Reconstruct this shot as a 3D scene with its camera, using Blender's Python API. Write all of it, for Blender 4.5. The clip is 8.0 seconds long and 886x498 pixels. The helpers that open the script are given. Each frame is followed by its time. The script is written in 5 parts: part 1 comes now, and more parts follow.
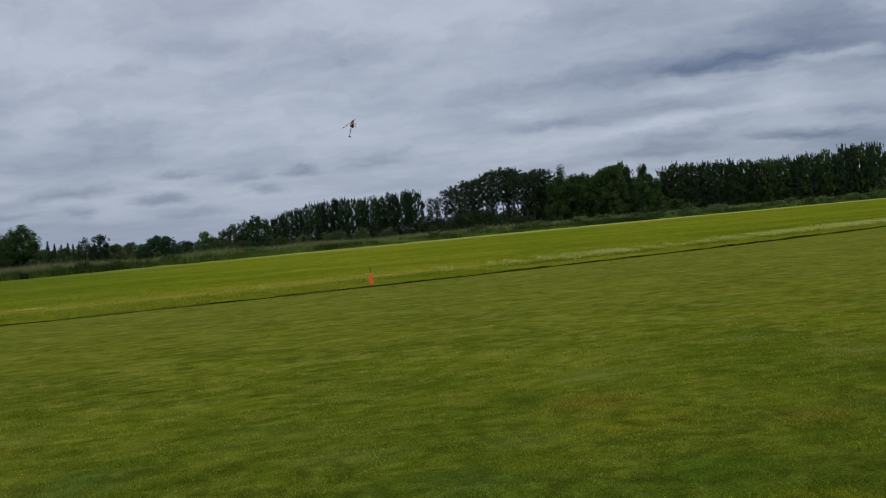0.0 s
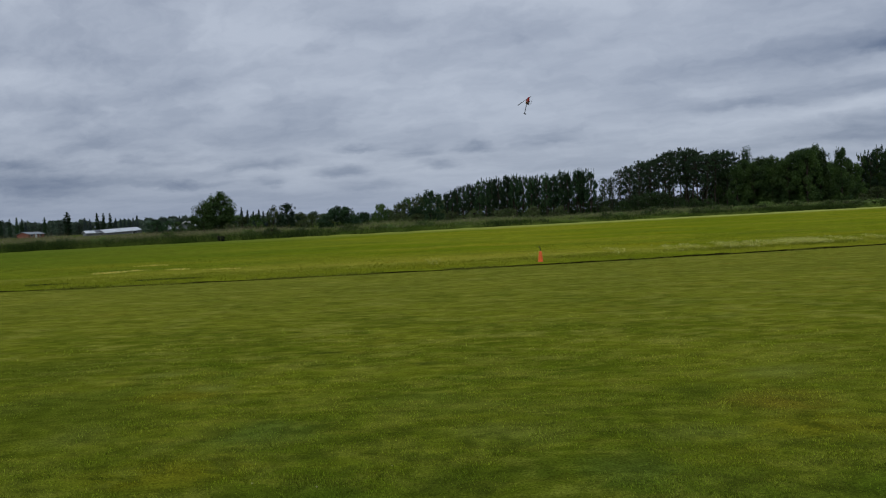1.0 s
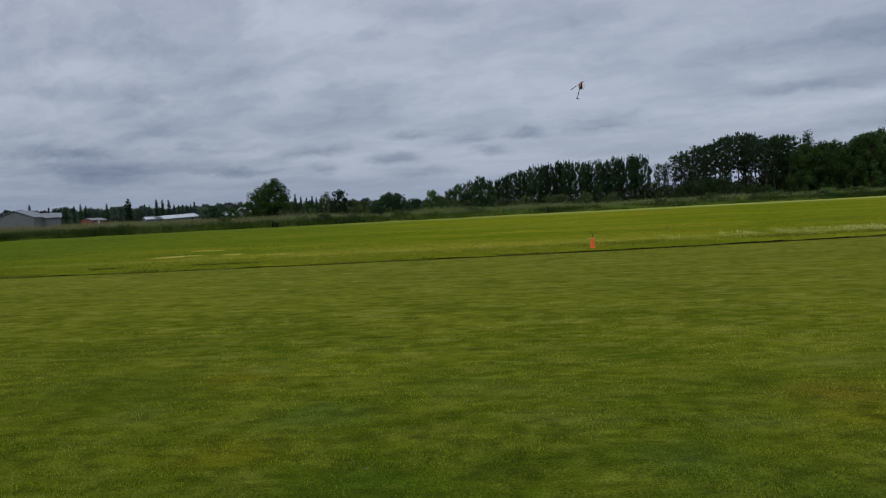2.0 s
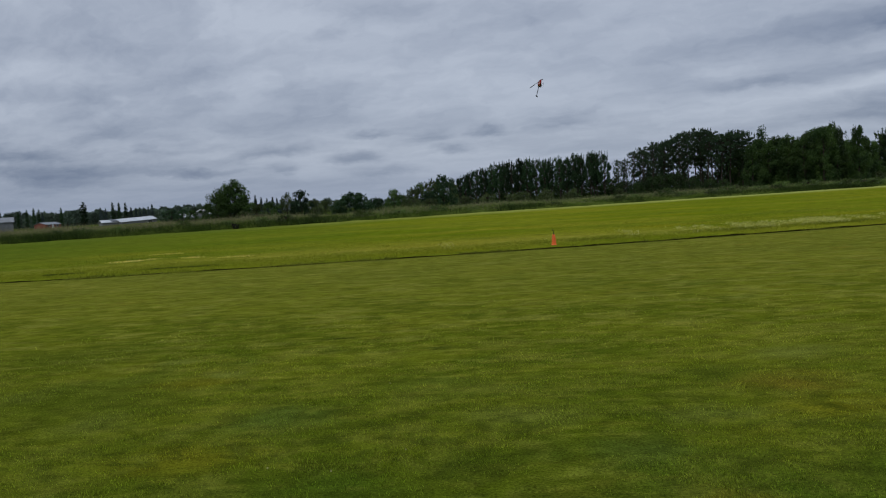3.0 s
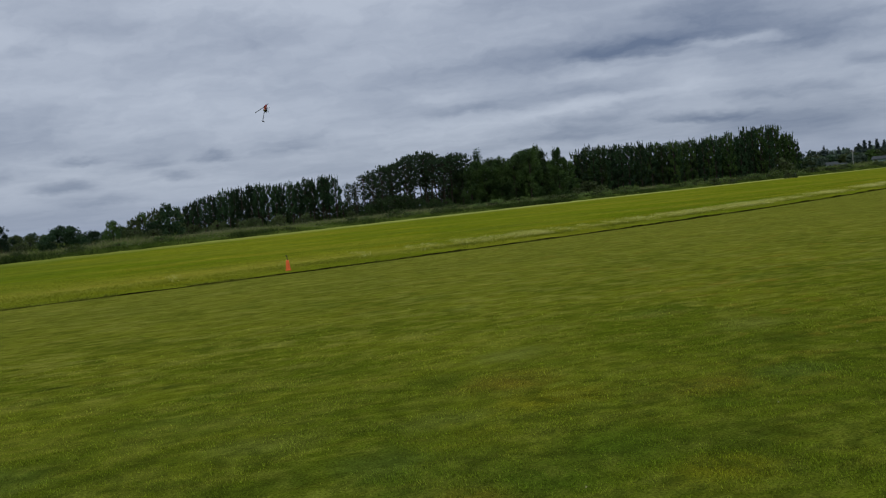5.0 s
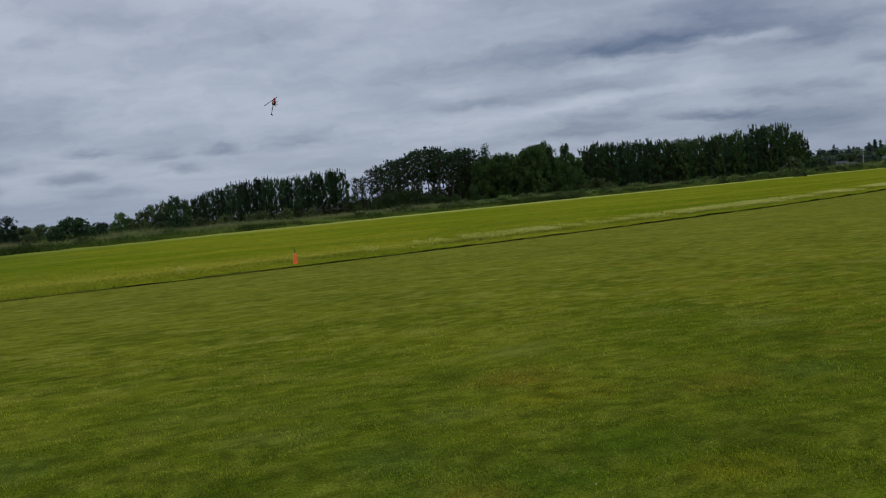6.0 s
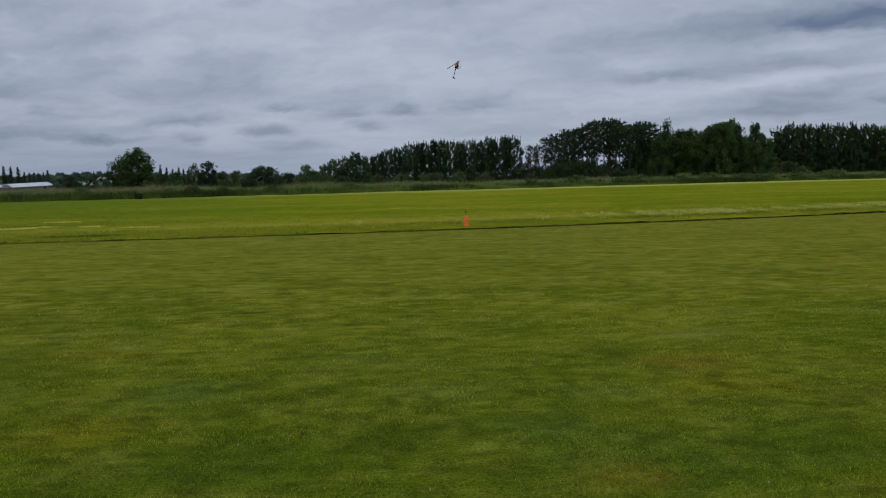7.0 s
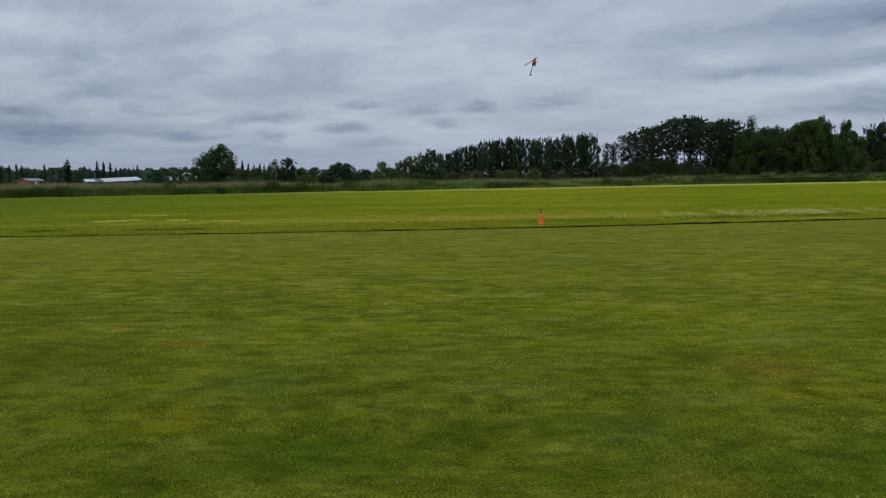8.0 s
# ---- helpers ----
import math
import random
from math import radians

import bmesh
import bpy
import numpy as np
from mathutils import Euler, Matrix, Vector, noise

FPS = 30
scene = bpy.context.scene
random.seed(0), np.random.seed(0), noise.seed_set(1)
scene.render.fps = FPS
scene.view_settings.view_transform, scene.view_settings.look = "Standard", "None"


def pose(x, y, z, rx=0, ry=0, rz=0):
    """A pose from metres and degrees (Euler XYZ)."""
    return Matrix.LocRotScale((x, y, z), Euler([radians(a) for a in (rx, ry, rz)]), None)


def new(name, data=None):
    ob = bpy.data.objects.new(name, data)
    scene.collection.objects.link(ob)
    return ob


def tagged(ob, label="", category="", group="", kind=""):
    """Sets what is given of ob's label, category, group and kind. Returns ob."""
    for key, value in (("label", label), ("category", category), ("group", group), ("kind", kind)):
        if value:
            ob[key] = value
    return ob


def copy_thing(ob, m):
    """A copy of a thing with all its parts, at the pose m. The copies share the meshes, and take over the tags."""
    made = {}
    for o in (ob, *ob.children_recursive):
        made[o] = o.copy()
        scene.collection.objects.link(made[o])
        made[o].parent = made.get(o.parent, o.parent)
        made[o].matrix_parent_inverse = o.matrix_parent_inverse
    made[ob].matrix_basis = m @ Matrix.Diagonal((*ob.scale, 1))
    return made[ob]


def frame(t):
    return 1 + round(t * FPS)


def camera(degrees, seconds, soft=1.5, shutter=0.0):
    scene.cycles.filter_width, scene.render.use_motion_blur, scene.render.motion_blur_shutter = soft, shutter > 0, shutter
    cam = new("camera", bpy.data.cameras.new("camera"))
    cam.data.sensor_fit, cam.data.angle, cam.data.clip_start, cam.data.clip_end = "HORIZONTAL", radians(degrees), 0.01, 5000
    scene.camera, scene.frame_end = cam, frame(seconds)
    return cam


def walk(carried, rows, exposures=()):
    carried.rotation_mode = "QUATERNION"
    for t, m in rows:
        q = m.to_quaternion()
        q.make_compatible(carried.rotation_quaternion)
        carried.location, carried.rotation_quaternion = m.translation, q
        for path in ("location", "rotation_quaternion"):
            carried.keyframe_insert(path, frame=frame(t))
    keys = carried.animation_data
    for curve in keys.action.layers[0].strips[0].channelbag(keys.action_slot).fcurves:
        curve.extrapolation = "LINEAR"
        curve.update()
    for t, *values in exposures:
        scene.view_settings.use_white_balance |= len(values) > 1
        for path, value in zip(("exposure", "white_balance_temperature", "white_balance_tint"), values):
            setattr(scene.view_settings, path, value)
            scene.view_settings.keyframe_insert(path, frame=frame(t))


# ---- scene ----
cam = camera(59.2, 8.0, soft=1.2)


def aim(x, y, z, yaw, pitch, roll):
    return pose(x, y, z, 90 + pitch, 0, yaw) @ pose(0, 0, 0, 0, 0, roll)


# seconds, eye, yaw, pitch, roll: a standing viewpoint that follows the model aircraft
ROWS = [
    (0.0, 0.016, -0.024, 1.616, -12.48, -1.63, -4.63),
    (0.5, -0.008, 0.008, 1.608, -6.24, -1.78, -3.47),
    (1.0, -0.022, 0.019, 1.604, -0.05, -2.49, -2.44),
    (1.5, -0.028, 0.019, 1.599, 3.05, -3.36, -2.28),
    (1.7, -0.022, 0.027, 1.593, 3.43, -3.36, -2.35),
    (2.25, -0.010, 0.026, 1.594, 3.85, -3.30, -2.50),
    (2.8, 0.001, 0.024, 1.596, 2.32, -3.37, -2.97),
    (3.0, -0.002, 0.020, 1.602, 1.02, -3.56, -3.26),
    (3.5, 0.016, 0.014, 1.596, -3.46, -3.83, -3.72),
    (4.0, 0.023, -0.002, 1.604, -9.59, -3.94, -4.29),
    (4.5, 0.033, -0.024, 1.612, -15.00, -3.63, -5.03),
    (4.7, 0.040, -0.070, 1.613, -16.63, -3.49, -5.19),
    (5.25, 0.037, -0.055, 1.609, -18.85, -3.20, -5.60),
    (5.8, 0.033, -0.035, 1.604, -18.54, -3.36, -5.36),
    (6.0, 0.032, -0.013, 1.598, -17.78, -3.58, -4.90),
    (6.5, -0.003, 0.002, 1.591, -12.20, -4.54, -2.93),
    (7.0, -0.030, 0.013, 1.581, -5.44, -5.29, -0.94),
    (7.5, -0.040, 0.001, 1.587, -2.09, -5.56, -0.47),
    (8.0, -0.038, 0.021, 1.582, 0.00, -5.41, -0.55),
]
walk(cam, [(t, aim(x, y, z, yaw, pitch, roll)) for t, x, y, z, yaw, pitch, roll in ROWS],
     exposures=((0.0, -0.12), (1.0, -0.14), (3.0, -0.14), (4.5, -0.14), (6.5, -0.16), (7.5, -0.06), (8.0, 0.0)))

# ---- sky and sun ----
SUN_EL, SUN_AZ = 48.0, 205.0
world = bpy.data.worlds.new("overcast_sky")
scene.world = world
world.use_nodes = True


class Tree:
    """Short hand for node trees."""

    def __init__(self, tree):
        self.t = tree
        tree.nodes.clear()

    def add(self, kind):
        return self.t.nodes.new(kind)

    def put(self, socket, value):
        if isinstance(value, bpy.types.NodeSocket):
            self.t.links.new(value, socket)
        elif value is not None:
            socket.default_value = value

    def math(self, op, a, b=None, c=None, clamp=False):
        n = self.add("ShaderNodeMath")
        n.operation, n.use_clamp = op, clamp
        for s, v in zip(n.inputs, (a, b, c)):
            self.put(s, v)
        return n.outputs[0]

    def vec(self, op, a, b=None, out=0):
        n = self.add("ShaderNodeVectorMath")
        n.operation = op
        for s, v in zip(n.inputs, (a, b)):
            self.put(s, v)
        return n.outputs[out]

    def scaled(self, a, k):
        n = self.add("ShaderNodeVectorMath")
        n.operation = "SCALE"
        self.put(n.inputs[0], a)
        self.put(n.inputs["Scale"], k)
        return n.outputs[0]

    def ramp(self, v, lo, hi, a=0.0, b=1.0, smooth=True):
        n = self.add("ShaderNodeMapRange")
        n.interpolation_type = "SMOOTHSTEP" if smooth else "LINEAR"
        for s, x in zip(n.inputs, (v, lo, hi, a, b)):
            self.put(s, x)
        return n.outputs[0]

    def noise(self, v, scale, detail=3.0, rough=0.5, color=False):
        n = self.add("ShaderNodeTexNoise")
        self.put(n.inputs["Vector"], v)
        for k, x in (("Scale", scale), ("Detail", detail), ("Roughness", rough)):
            n.inputs[k].default_value = x
        return n.outputs["Color" if color else "Fac"]

    def mix(self, f, a, b):
        n = self.add("ShaderNodeMix")
        n.data_type = "RGBA"
        self.put(n.inputs[0], f)
        self.put(n.inputs[6], (*a, 1) if isinstance(a, tuple) else a)
        self.put(n.inputs[7], (*b, 1) if isinstance(b, tuple) else b)
        return n.outputs[2]

    def shade(self, f, c):
        """A colour times a number."""
        n = self.add("ShaderNodeMix")
        n.data_type, n.blend_type = "RGBA", "MULTIPLY"
        n.inputs[0].default_value = 1.0
        self.put(n.inputs[6], (*c, 1) if isinstance(c, tuple) else c)
        self.put(n.inputs[7], f)
        return n.outputs[2]


# low cloud rolls, and gaps of thinner cloud between them: bearing, height (degrees), half width, half height, tilt, strength
WEST_CLOUDS = [
    (-25.1, 11.0, 4.1, 0.87, 2, 0.35), (-20.0, 8.9, 5.9, 0.87, 9, 0.35), (-28.6, 8.3, 4.2, 0.87, -1, 0.3), (-25.5, 7.2, 3.0, 1.04, 29, 0.2),
    (-28.9, 4.3, 3.5, 0.62, -1, 0.6), (-27.4, 3.1, 4.8, 0.62, 0, 0.55), (-26.6, 2.4, 2.8, 0.49, -2, 0.4), (-24.3, 5.5, 2.3, 0.87, 7, 0.4),
    (-21.4, 4.6, 0.9, 0.45, 1, 0.4), (-18.1, 2.8, 3.0, 0.38, 1, 0.8), (-16.1, 8.0, 1.0, 0.52, 13, 0.25), (-12.5, 4.1, 2.4, 0.45, 2, 0.5),
    (-12.3, 2.9, 1.2, 0.49, -2, 0.6),
]
NORTHWEST_CLOUDS = [
    (-7.1, 3.4, 2.0, 0.55, -2, 0.8), (-6.1, 5.1, 2.2, 0.35, -1, 0.5), (-4.8, 2.2, 2.5, 0.52, 2, 0.6), (-8.4, 12.2, 1.2, 0.62, 10, 0.3),
    (-4.5, 13.4, 2.8, 1.04, 1, 0.45), (-17.5, 4.5, 2.5, 1.39, 6, -0.3), (-14.0, 12.5, 4.8, 2.77, 4, -0.3), (-1.2, 4.7, 1.4, 0.6, 2, 0.4),
    (-0.0, 3.6, 1.5, 0.54, 1, 0.7), (2.8, 4.8, 1.4, 0.48, 0, 0.7), (8.3, 5.2, 2.6, 0.65, 1, 0.5), (7.3, 12.4, 4.0, 0.95, 4, 0.25),
    (5.3, 15.2, 7.0, 2.68, 0, -0.25),
]
NORTHEAST_CLOUDS = [
    (34.4, 9.4, 5.6, 0.83, -1, 0.62), (39.5, 10.3, 4.6, 1.91, -12, 0.50), (31.9, 9.8, 6.0, 1.91, 2, 0.4), (25.8, 9.6, 5.5, 1.56, -4, 0.35),
    (19.3, 9.0, 5.0, 1.39, 0, 0.25), (21.4, 6.5, 4.4, 0.52, 2, 0.5), (15.0, 7.4, 2.5, 0.87, -3, 0.3), (30.0, 6.9, 5.5, 0.55, -1, 0.35),
    (31.0, 8.3, 3.6, 0.87, -3, -0.35), (38.8, 9.0, 5.1, 0.35, -3, -0.5), (29.0, 5.9, 6.2, 0.52, 4, -0.4), (37.0, 6.7, 2.8, 1.39, -5, -0.5),
    (36.9, 4.3, 3.2, 0.52, -4, 0.7), (28.1, 4.0, 4.8, 0.87, -1, 0.6), (30.9, 5.1, 2.0, 0.42, -2, 0.25), (20.8, 5.0, 5.1, 1.04, -2, -0.35),
]
EAST_CLOUDS = [
    (18.5, 13.7, 3.3, 2.43, -6, -0.3), (44.0, 8.5, 2.6, 1.04, 0, 0.4), (47.4, 9.4, 2.1, 0.62, 1, 0.35), (40.9, 5.3, 2.1, 0.49, -6, 0.4),
    (44.7, 5.2, 2.3, 0.42, -7, 0.3), (47.8, 6.5, 1.3, 0.62, -6, 0.3), (44.5, 2.6, 6.0, 2.6, -7, 0.50), (46.0, 7.3, 3.8, 0.87, 2, -0.2),
    (39.0, 7.0, 17.0, 9.0, 0, 0.36), (-27.0, 3.0, 15.0, 4.6, 0, 0.42), (24.0, 10.5, 9.0, 5.0, 0, 0.1), (-8.0, 5.4, 14.0, 3.2, 0, 0.16),
    (-9.5, 7.0, 4.5, 2.0, 0, 0.22), (14.0, 6.2, 9.0, 1.8, 0, 0.16), (38.5, 3.2, 7.0, 1.8, 0, 0.30),
]
w = Tree(world.node_tree)
way = w.add("ShaderNodeTexCoord").outputs["Generated"]
axes = w.add("ShaderNodeSeparateXYZ")
w.put(axes.inputs[0], way)
wx, wy, wz = axes.outputs
bearing = w.math("DEGREES", w.math("ARCTAN2", wx, wy))
height = w.math("DEGREES", w.math("ARCSINE", wz))
around = w.add("ShaderNodeCombineXYZ")
w.put(around.inputs[0], bearing)
w.put(around.inputs[1], height)
place = around.outputs[0]
# the bands of the cloud deck run across the bearing of 28 degrees and thin out towards the horizon
ahead = w.math("ADD", w.math("ABSOLUTE", w.math("ADD", w.math("MULTIPLY", wx, 0.469), w.math("MULTIPLY", wy, 0.883))), 0.08)
across = w.math("DIVIDE", w.math("SUBTRACT", w.math("MULTIPLY", wx, 0.883), w.math("MULTIPLY", wy, 0.469)), ahead)
band = w.math("LOGARITHM", w.math("ADD", w.math("DIVIDE", w.math("MAXIMUM", wz, 0.0), ahead), 0.05), 2.718)
deck = w.add("ShaderNodeCombineXYZ")
w.put(deck.inputs[0], across)
w.put(deck.inputs[1], band)
deck = deck.outputs[0]
wob = w.vec("SUBTRACT", w.noise(w.vec("MULTIPLY", place, (0.30, 0.62, 0.0)), 1.0, 3, 0.55, color=True), (0.5, 0.5, 0.5))
curl = w.vec("SUBTRACT", w.noise(w.vec("MULTIPLY", place, (0.9, 2.2, 0.0)), 1.0, 4, 0.6, color=True), (0.5, 0.5, 0.5))
place = w.vec("ADD", place, w.vec("ADD", w.vec("MULTIPLY", wob, (3.2, 1.1, 0.0)), w.vec("MULTIPLY", curl, (1.3, 0.55, 0.0))))
dark = 0.0
for b, h, bw, hh, tilt, k in WEST_CLOUDS + NORTHWEST_CLOUDS + NORTHEAST_CLOUDS + EAST_CLOUDS:
    own = w.add("ShaderNodeMapping")
    own.vector_type = "TEXTURE"
    w.put(own.inputs["Vector"], place)
    own.inputs["Location"].default_value, own.inputs["Rotation"].default_value, own.inputs["Scale"].default_value = (b, h, 0.0), (0.0, 0.0, radians(tilt)), (bw, hh, 1.0)
    # flat below, frayed above
    off = w.vec("ADD", own.outputs[0], w.vec("MULTIPLY", w.vec("MINIMUM", own.outputs[0], (0.0, 0.0, 0.0)), (0.0, 0.6, 0.0)))
    dark = w.math("ADD", dark, w.ramp(w.vec("LENGTH", off, out=1), 1.55, 0.0, 0.0, k))
drift = w.vec("ADD", deck, w.scaled(wob, 0.12))
big = w.ramp(w.noise(w.vec("MULTIPLY", drift, (2.6, 2.6, 0.0)), 1.0, 4, 0.5), 0.36, 0.66)
fine = w.ramp(w.noise(w.vec("MULTIPLY", drift, (9.0, 6.5, 0.0)), 1.0, 5, 0.55), 0.34, 0.68)
wisp = w.ramp(w.noise(w.vec("MULTIPLY", drift, (32.0, 20.0, 0.0)), 1.0, 4, 0.6), 0.35, 0.68)
thick = w.math("ADD", w.math("ADD", w.math("MULTIPLY", big, 0.22), w.math("MULTIPLY", fine, 0.16)), w.math("MULTIPLY", wisp, 0.05))
thick = w.math("ADD", thick, w.math("MULTIPLY", dark, 0.62), clamp=True)
cloud = w.mix(thick, (0.510, 0.568, 0.678), (0.136, 0.180, 0.284))
haze = w.ramp(height, 4.5, 0.0, 0.0, 0.65)
cloud = w.mix(haze, cloud, (0.238, 0.300, 0.435))
# an overcast sky is two to three times as bright overhead as at the horizon
cloud = w.shade(w.ramp(height, 15.0, 80.0, 1.0, 2.4), cloud)
sky = w.add("ShaderNodeTexSky")
sky.sky_type, sky.sun_disc = "NISHITA", False
sky.sun_elevation, sky.sun_rotation = radians(SUN_EL), radians(SUN_AZ)
blue = w.add("ShaderNodeBackground")
w.put(blue.inputs[0], sky.outputs[0])
blue.inputs[1].default_value = 0.1
grey = w.add("ShaderNodeBackground")
w.put(grey.inputs[0], cloud)
both = w.add("ShaderNodeMixShader")
both.inputs[0].default_value = 0.94
w.put(both.inputs[1], blue.outputs[0])
w.put(both.inputs[2], grey.outputs[0])
w.put(w.add("ShaderNodeOutputWorld").inputs[0], both.outputs[0])

sun = new("sun", bpy.data.lights.new("sun", "SUN"))
sun.data.energy, sun.data.angle, sun.data.color = 1.0, radians(25), (1.0, 0.97, 0.92)
sun.matrix_world = pose(0, 0, 60, 90 - SUN_EL, 0, 180 - SUN_AZ)


# ---- materials ----
def material(name, rough=0.8, metal=0.0, spec=0.3):
    m = bpy.data.materials.new(name)
    m.use_nodes = True
    t = Tree(m.node_tree)
    b = t.add("ShaderNodeBsdfPrincipled")
    b.inputs["Roughness"].default_value, b.inputs["Metallic"].default_value = rough, metal
    b.inputs["Specular IOR Level"].default_value = spec
    t.put(t.add("ShaderNodeOutputMaterial").inputs[0], b.outputs[0])
    return m, t, b


def lit_through(t, b, color, share):
    """Thin leaves let part of the light through."""
    back, both = t.add("ShaderNodeBsdfTranslucent"), t.add("ShaderNodeMixShader")
    t.put(b.inputs["Base Color"], color)
    t.put(back.inputs[0], color)
    both.inputs[0].default_value = share
    t.put(both.inputs[1], b.outputs[0])
    t.put(both.inputs[2], back.outputs[0])
    t.put([n for n in t.t.nodes if n.type == "OUTPUT_MATERIAL"][0].inputs[0], both.outputs[0])


def bumped(t, b, height, strength, distance):
    n = t.add("ShaderNodeBump")
    n.inputs["Strength"].default_value, n.inputs["Distance"].default_value = strength, distance
    t.put(n.inputs["Height"], height)
    t.put(b.inputs["Normal"], n.outputs[0])


def plain(name, color, rough=0.6, metal=0.0, vary=0.2, scale=3.0):
    """A paint or plastic with faint stains."""
    m, t, b = material(name, rough, metal)
    pos = t.add("ShaderNodeTexCoord").outputs["Object"]
    f = t.noise(pos, scale, 4, 0.6)
    t.put(b.inputs["Base Color"], t.shade(t.ramp(f, 0.25, 0.75, 1 - vary, 1 + vary), color))
    return m


# patches in the near turf: x, y, half sizes, tone
PATCHES = [
    (5.52, 6.11, 0.42, 0.26, "deep"), (3.82, 5.05, 0.50, 0.30, "brown"), (2.50, 4.18, 0.45, 0.42, "lush"), (2.67, 5.45, 0.60, 0.30, "gold"), (2.60, 6.20, 0.45, 0.42, "brown"),
    (5.80, 6.90, 0.45, 0.40, "pale"), (1.72, 5.48, 0.42, 0.22, "pale"), (-3.10, 8.40, 0.26, 0.20, "pale"), (-2.35, 7.66, 0.24, 0.20, "pale"), (-2.95, 6.10, 0.30, 0.34, "pale"), (-4.08, 7.04, 0.3, 0.3, "pale"),
    (-1.43, 5.92, 0.45, 0.40, "blue"), (0.44, 5.66, 0.50, 0.30, "pale"), (1.10, 4.74, 0.34, 0.36, "blue"), (4.60, 5.00, 0.40, 0.30, "blue"), (3.12, 7.30, 0.45, 0.36, "pale"),
]
MORE_PATCHES = [
    (-0.80, 4.30, 0.50, 0.34, "lush"), (0.49, 4.76, 0.20, 0.18, "deep"), (0.0, 4.65, 0.30, 0.30, "deep"), (1.84, 3.98, 0.42, 0.34, "lush"), (3.18, 3.95, 0.45, 0.35, "deep"), (1.26, 3.85, 0.30, 0.20, "brown"),
    (2.71, 3.51, 0.35, 0.25, "gold"), (-2.16, 11.22, 0.20, 0.07, "deep"), (-1.50, 9.35, 0.30, 0.12, "deep"), (-3.75, 11.44, 0.18, 0.06, "deep"), (-0.29, 8.47, 0.20, 0.08, "deep"), (-1.86, 5.05, 0.55, 0.32, "gold"),
    (-2.75, 7.30, 0.45, 0.22, "gold"), (2.14, 6.67, 0.45, 0.35, "shadegrass"), (-3.5, 6.9, 1.1, 1.0, "shadegrass"), (-4.6, 9.0, 1.2, 0.9, "shadegrass"),
]
TONES = {"shadegrass": (0.055, 0.080, 0.005), "deep": (0.026, 0.046, 0.004), "lush": (0.028, 0.078, 0.005), "brown": (0.175, 0.122, 0.017), "gold": (0.185, 0.155, 0.008), "pale": (0.160, 0.176, 0.036), "blue": (0.070, 0.112, 0.024)}


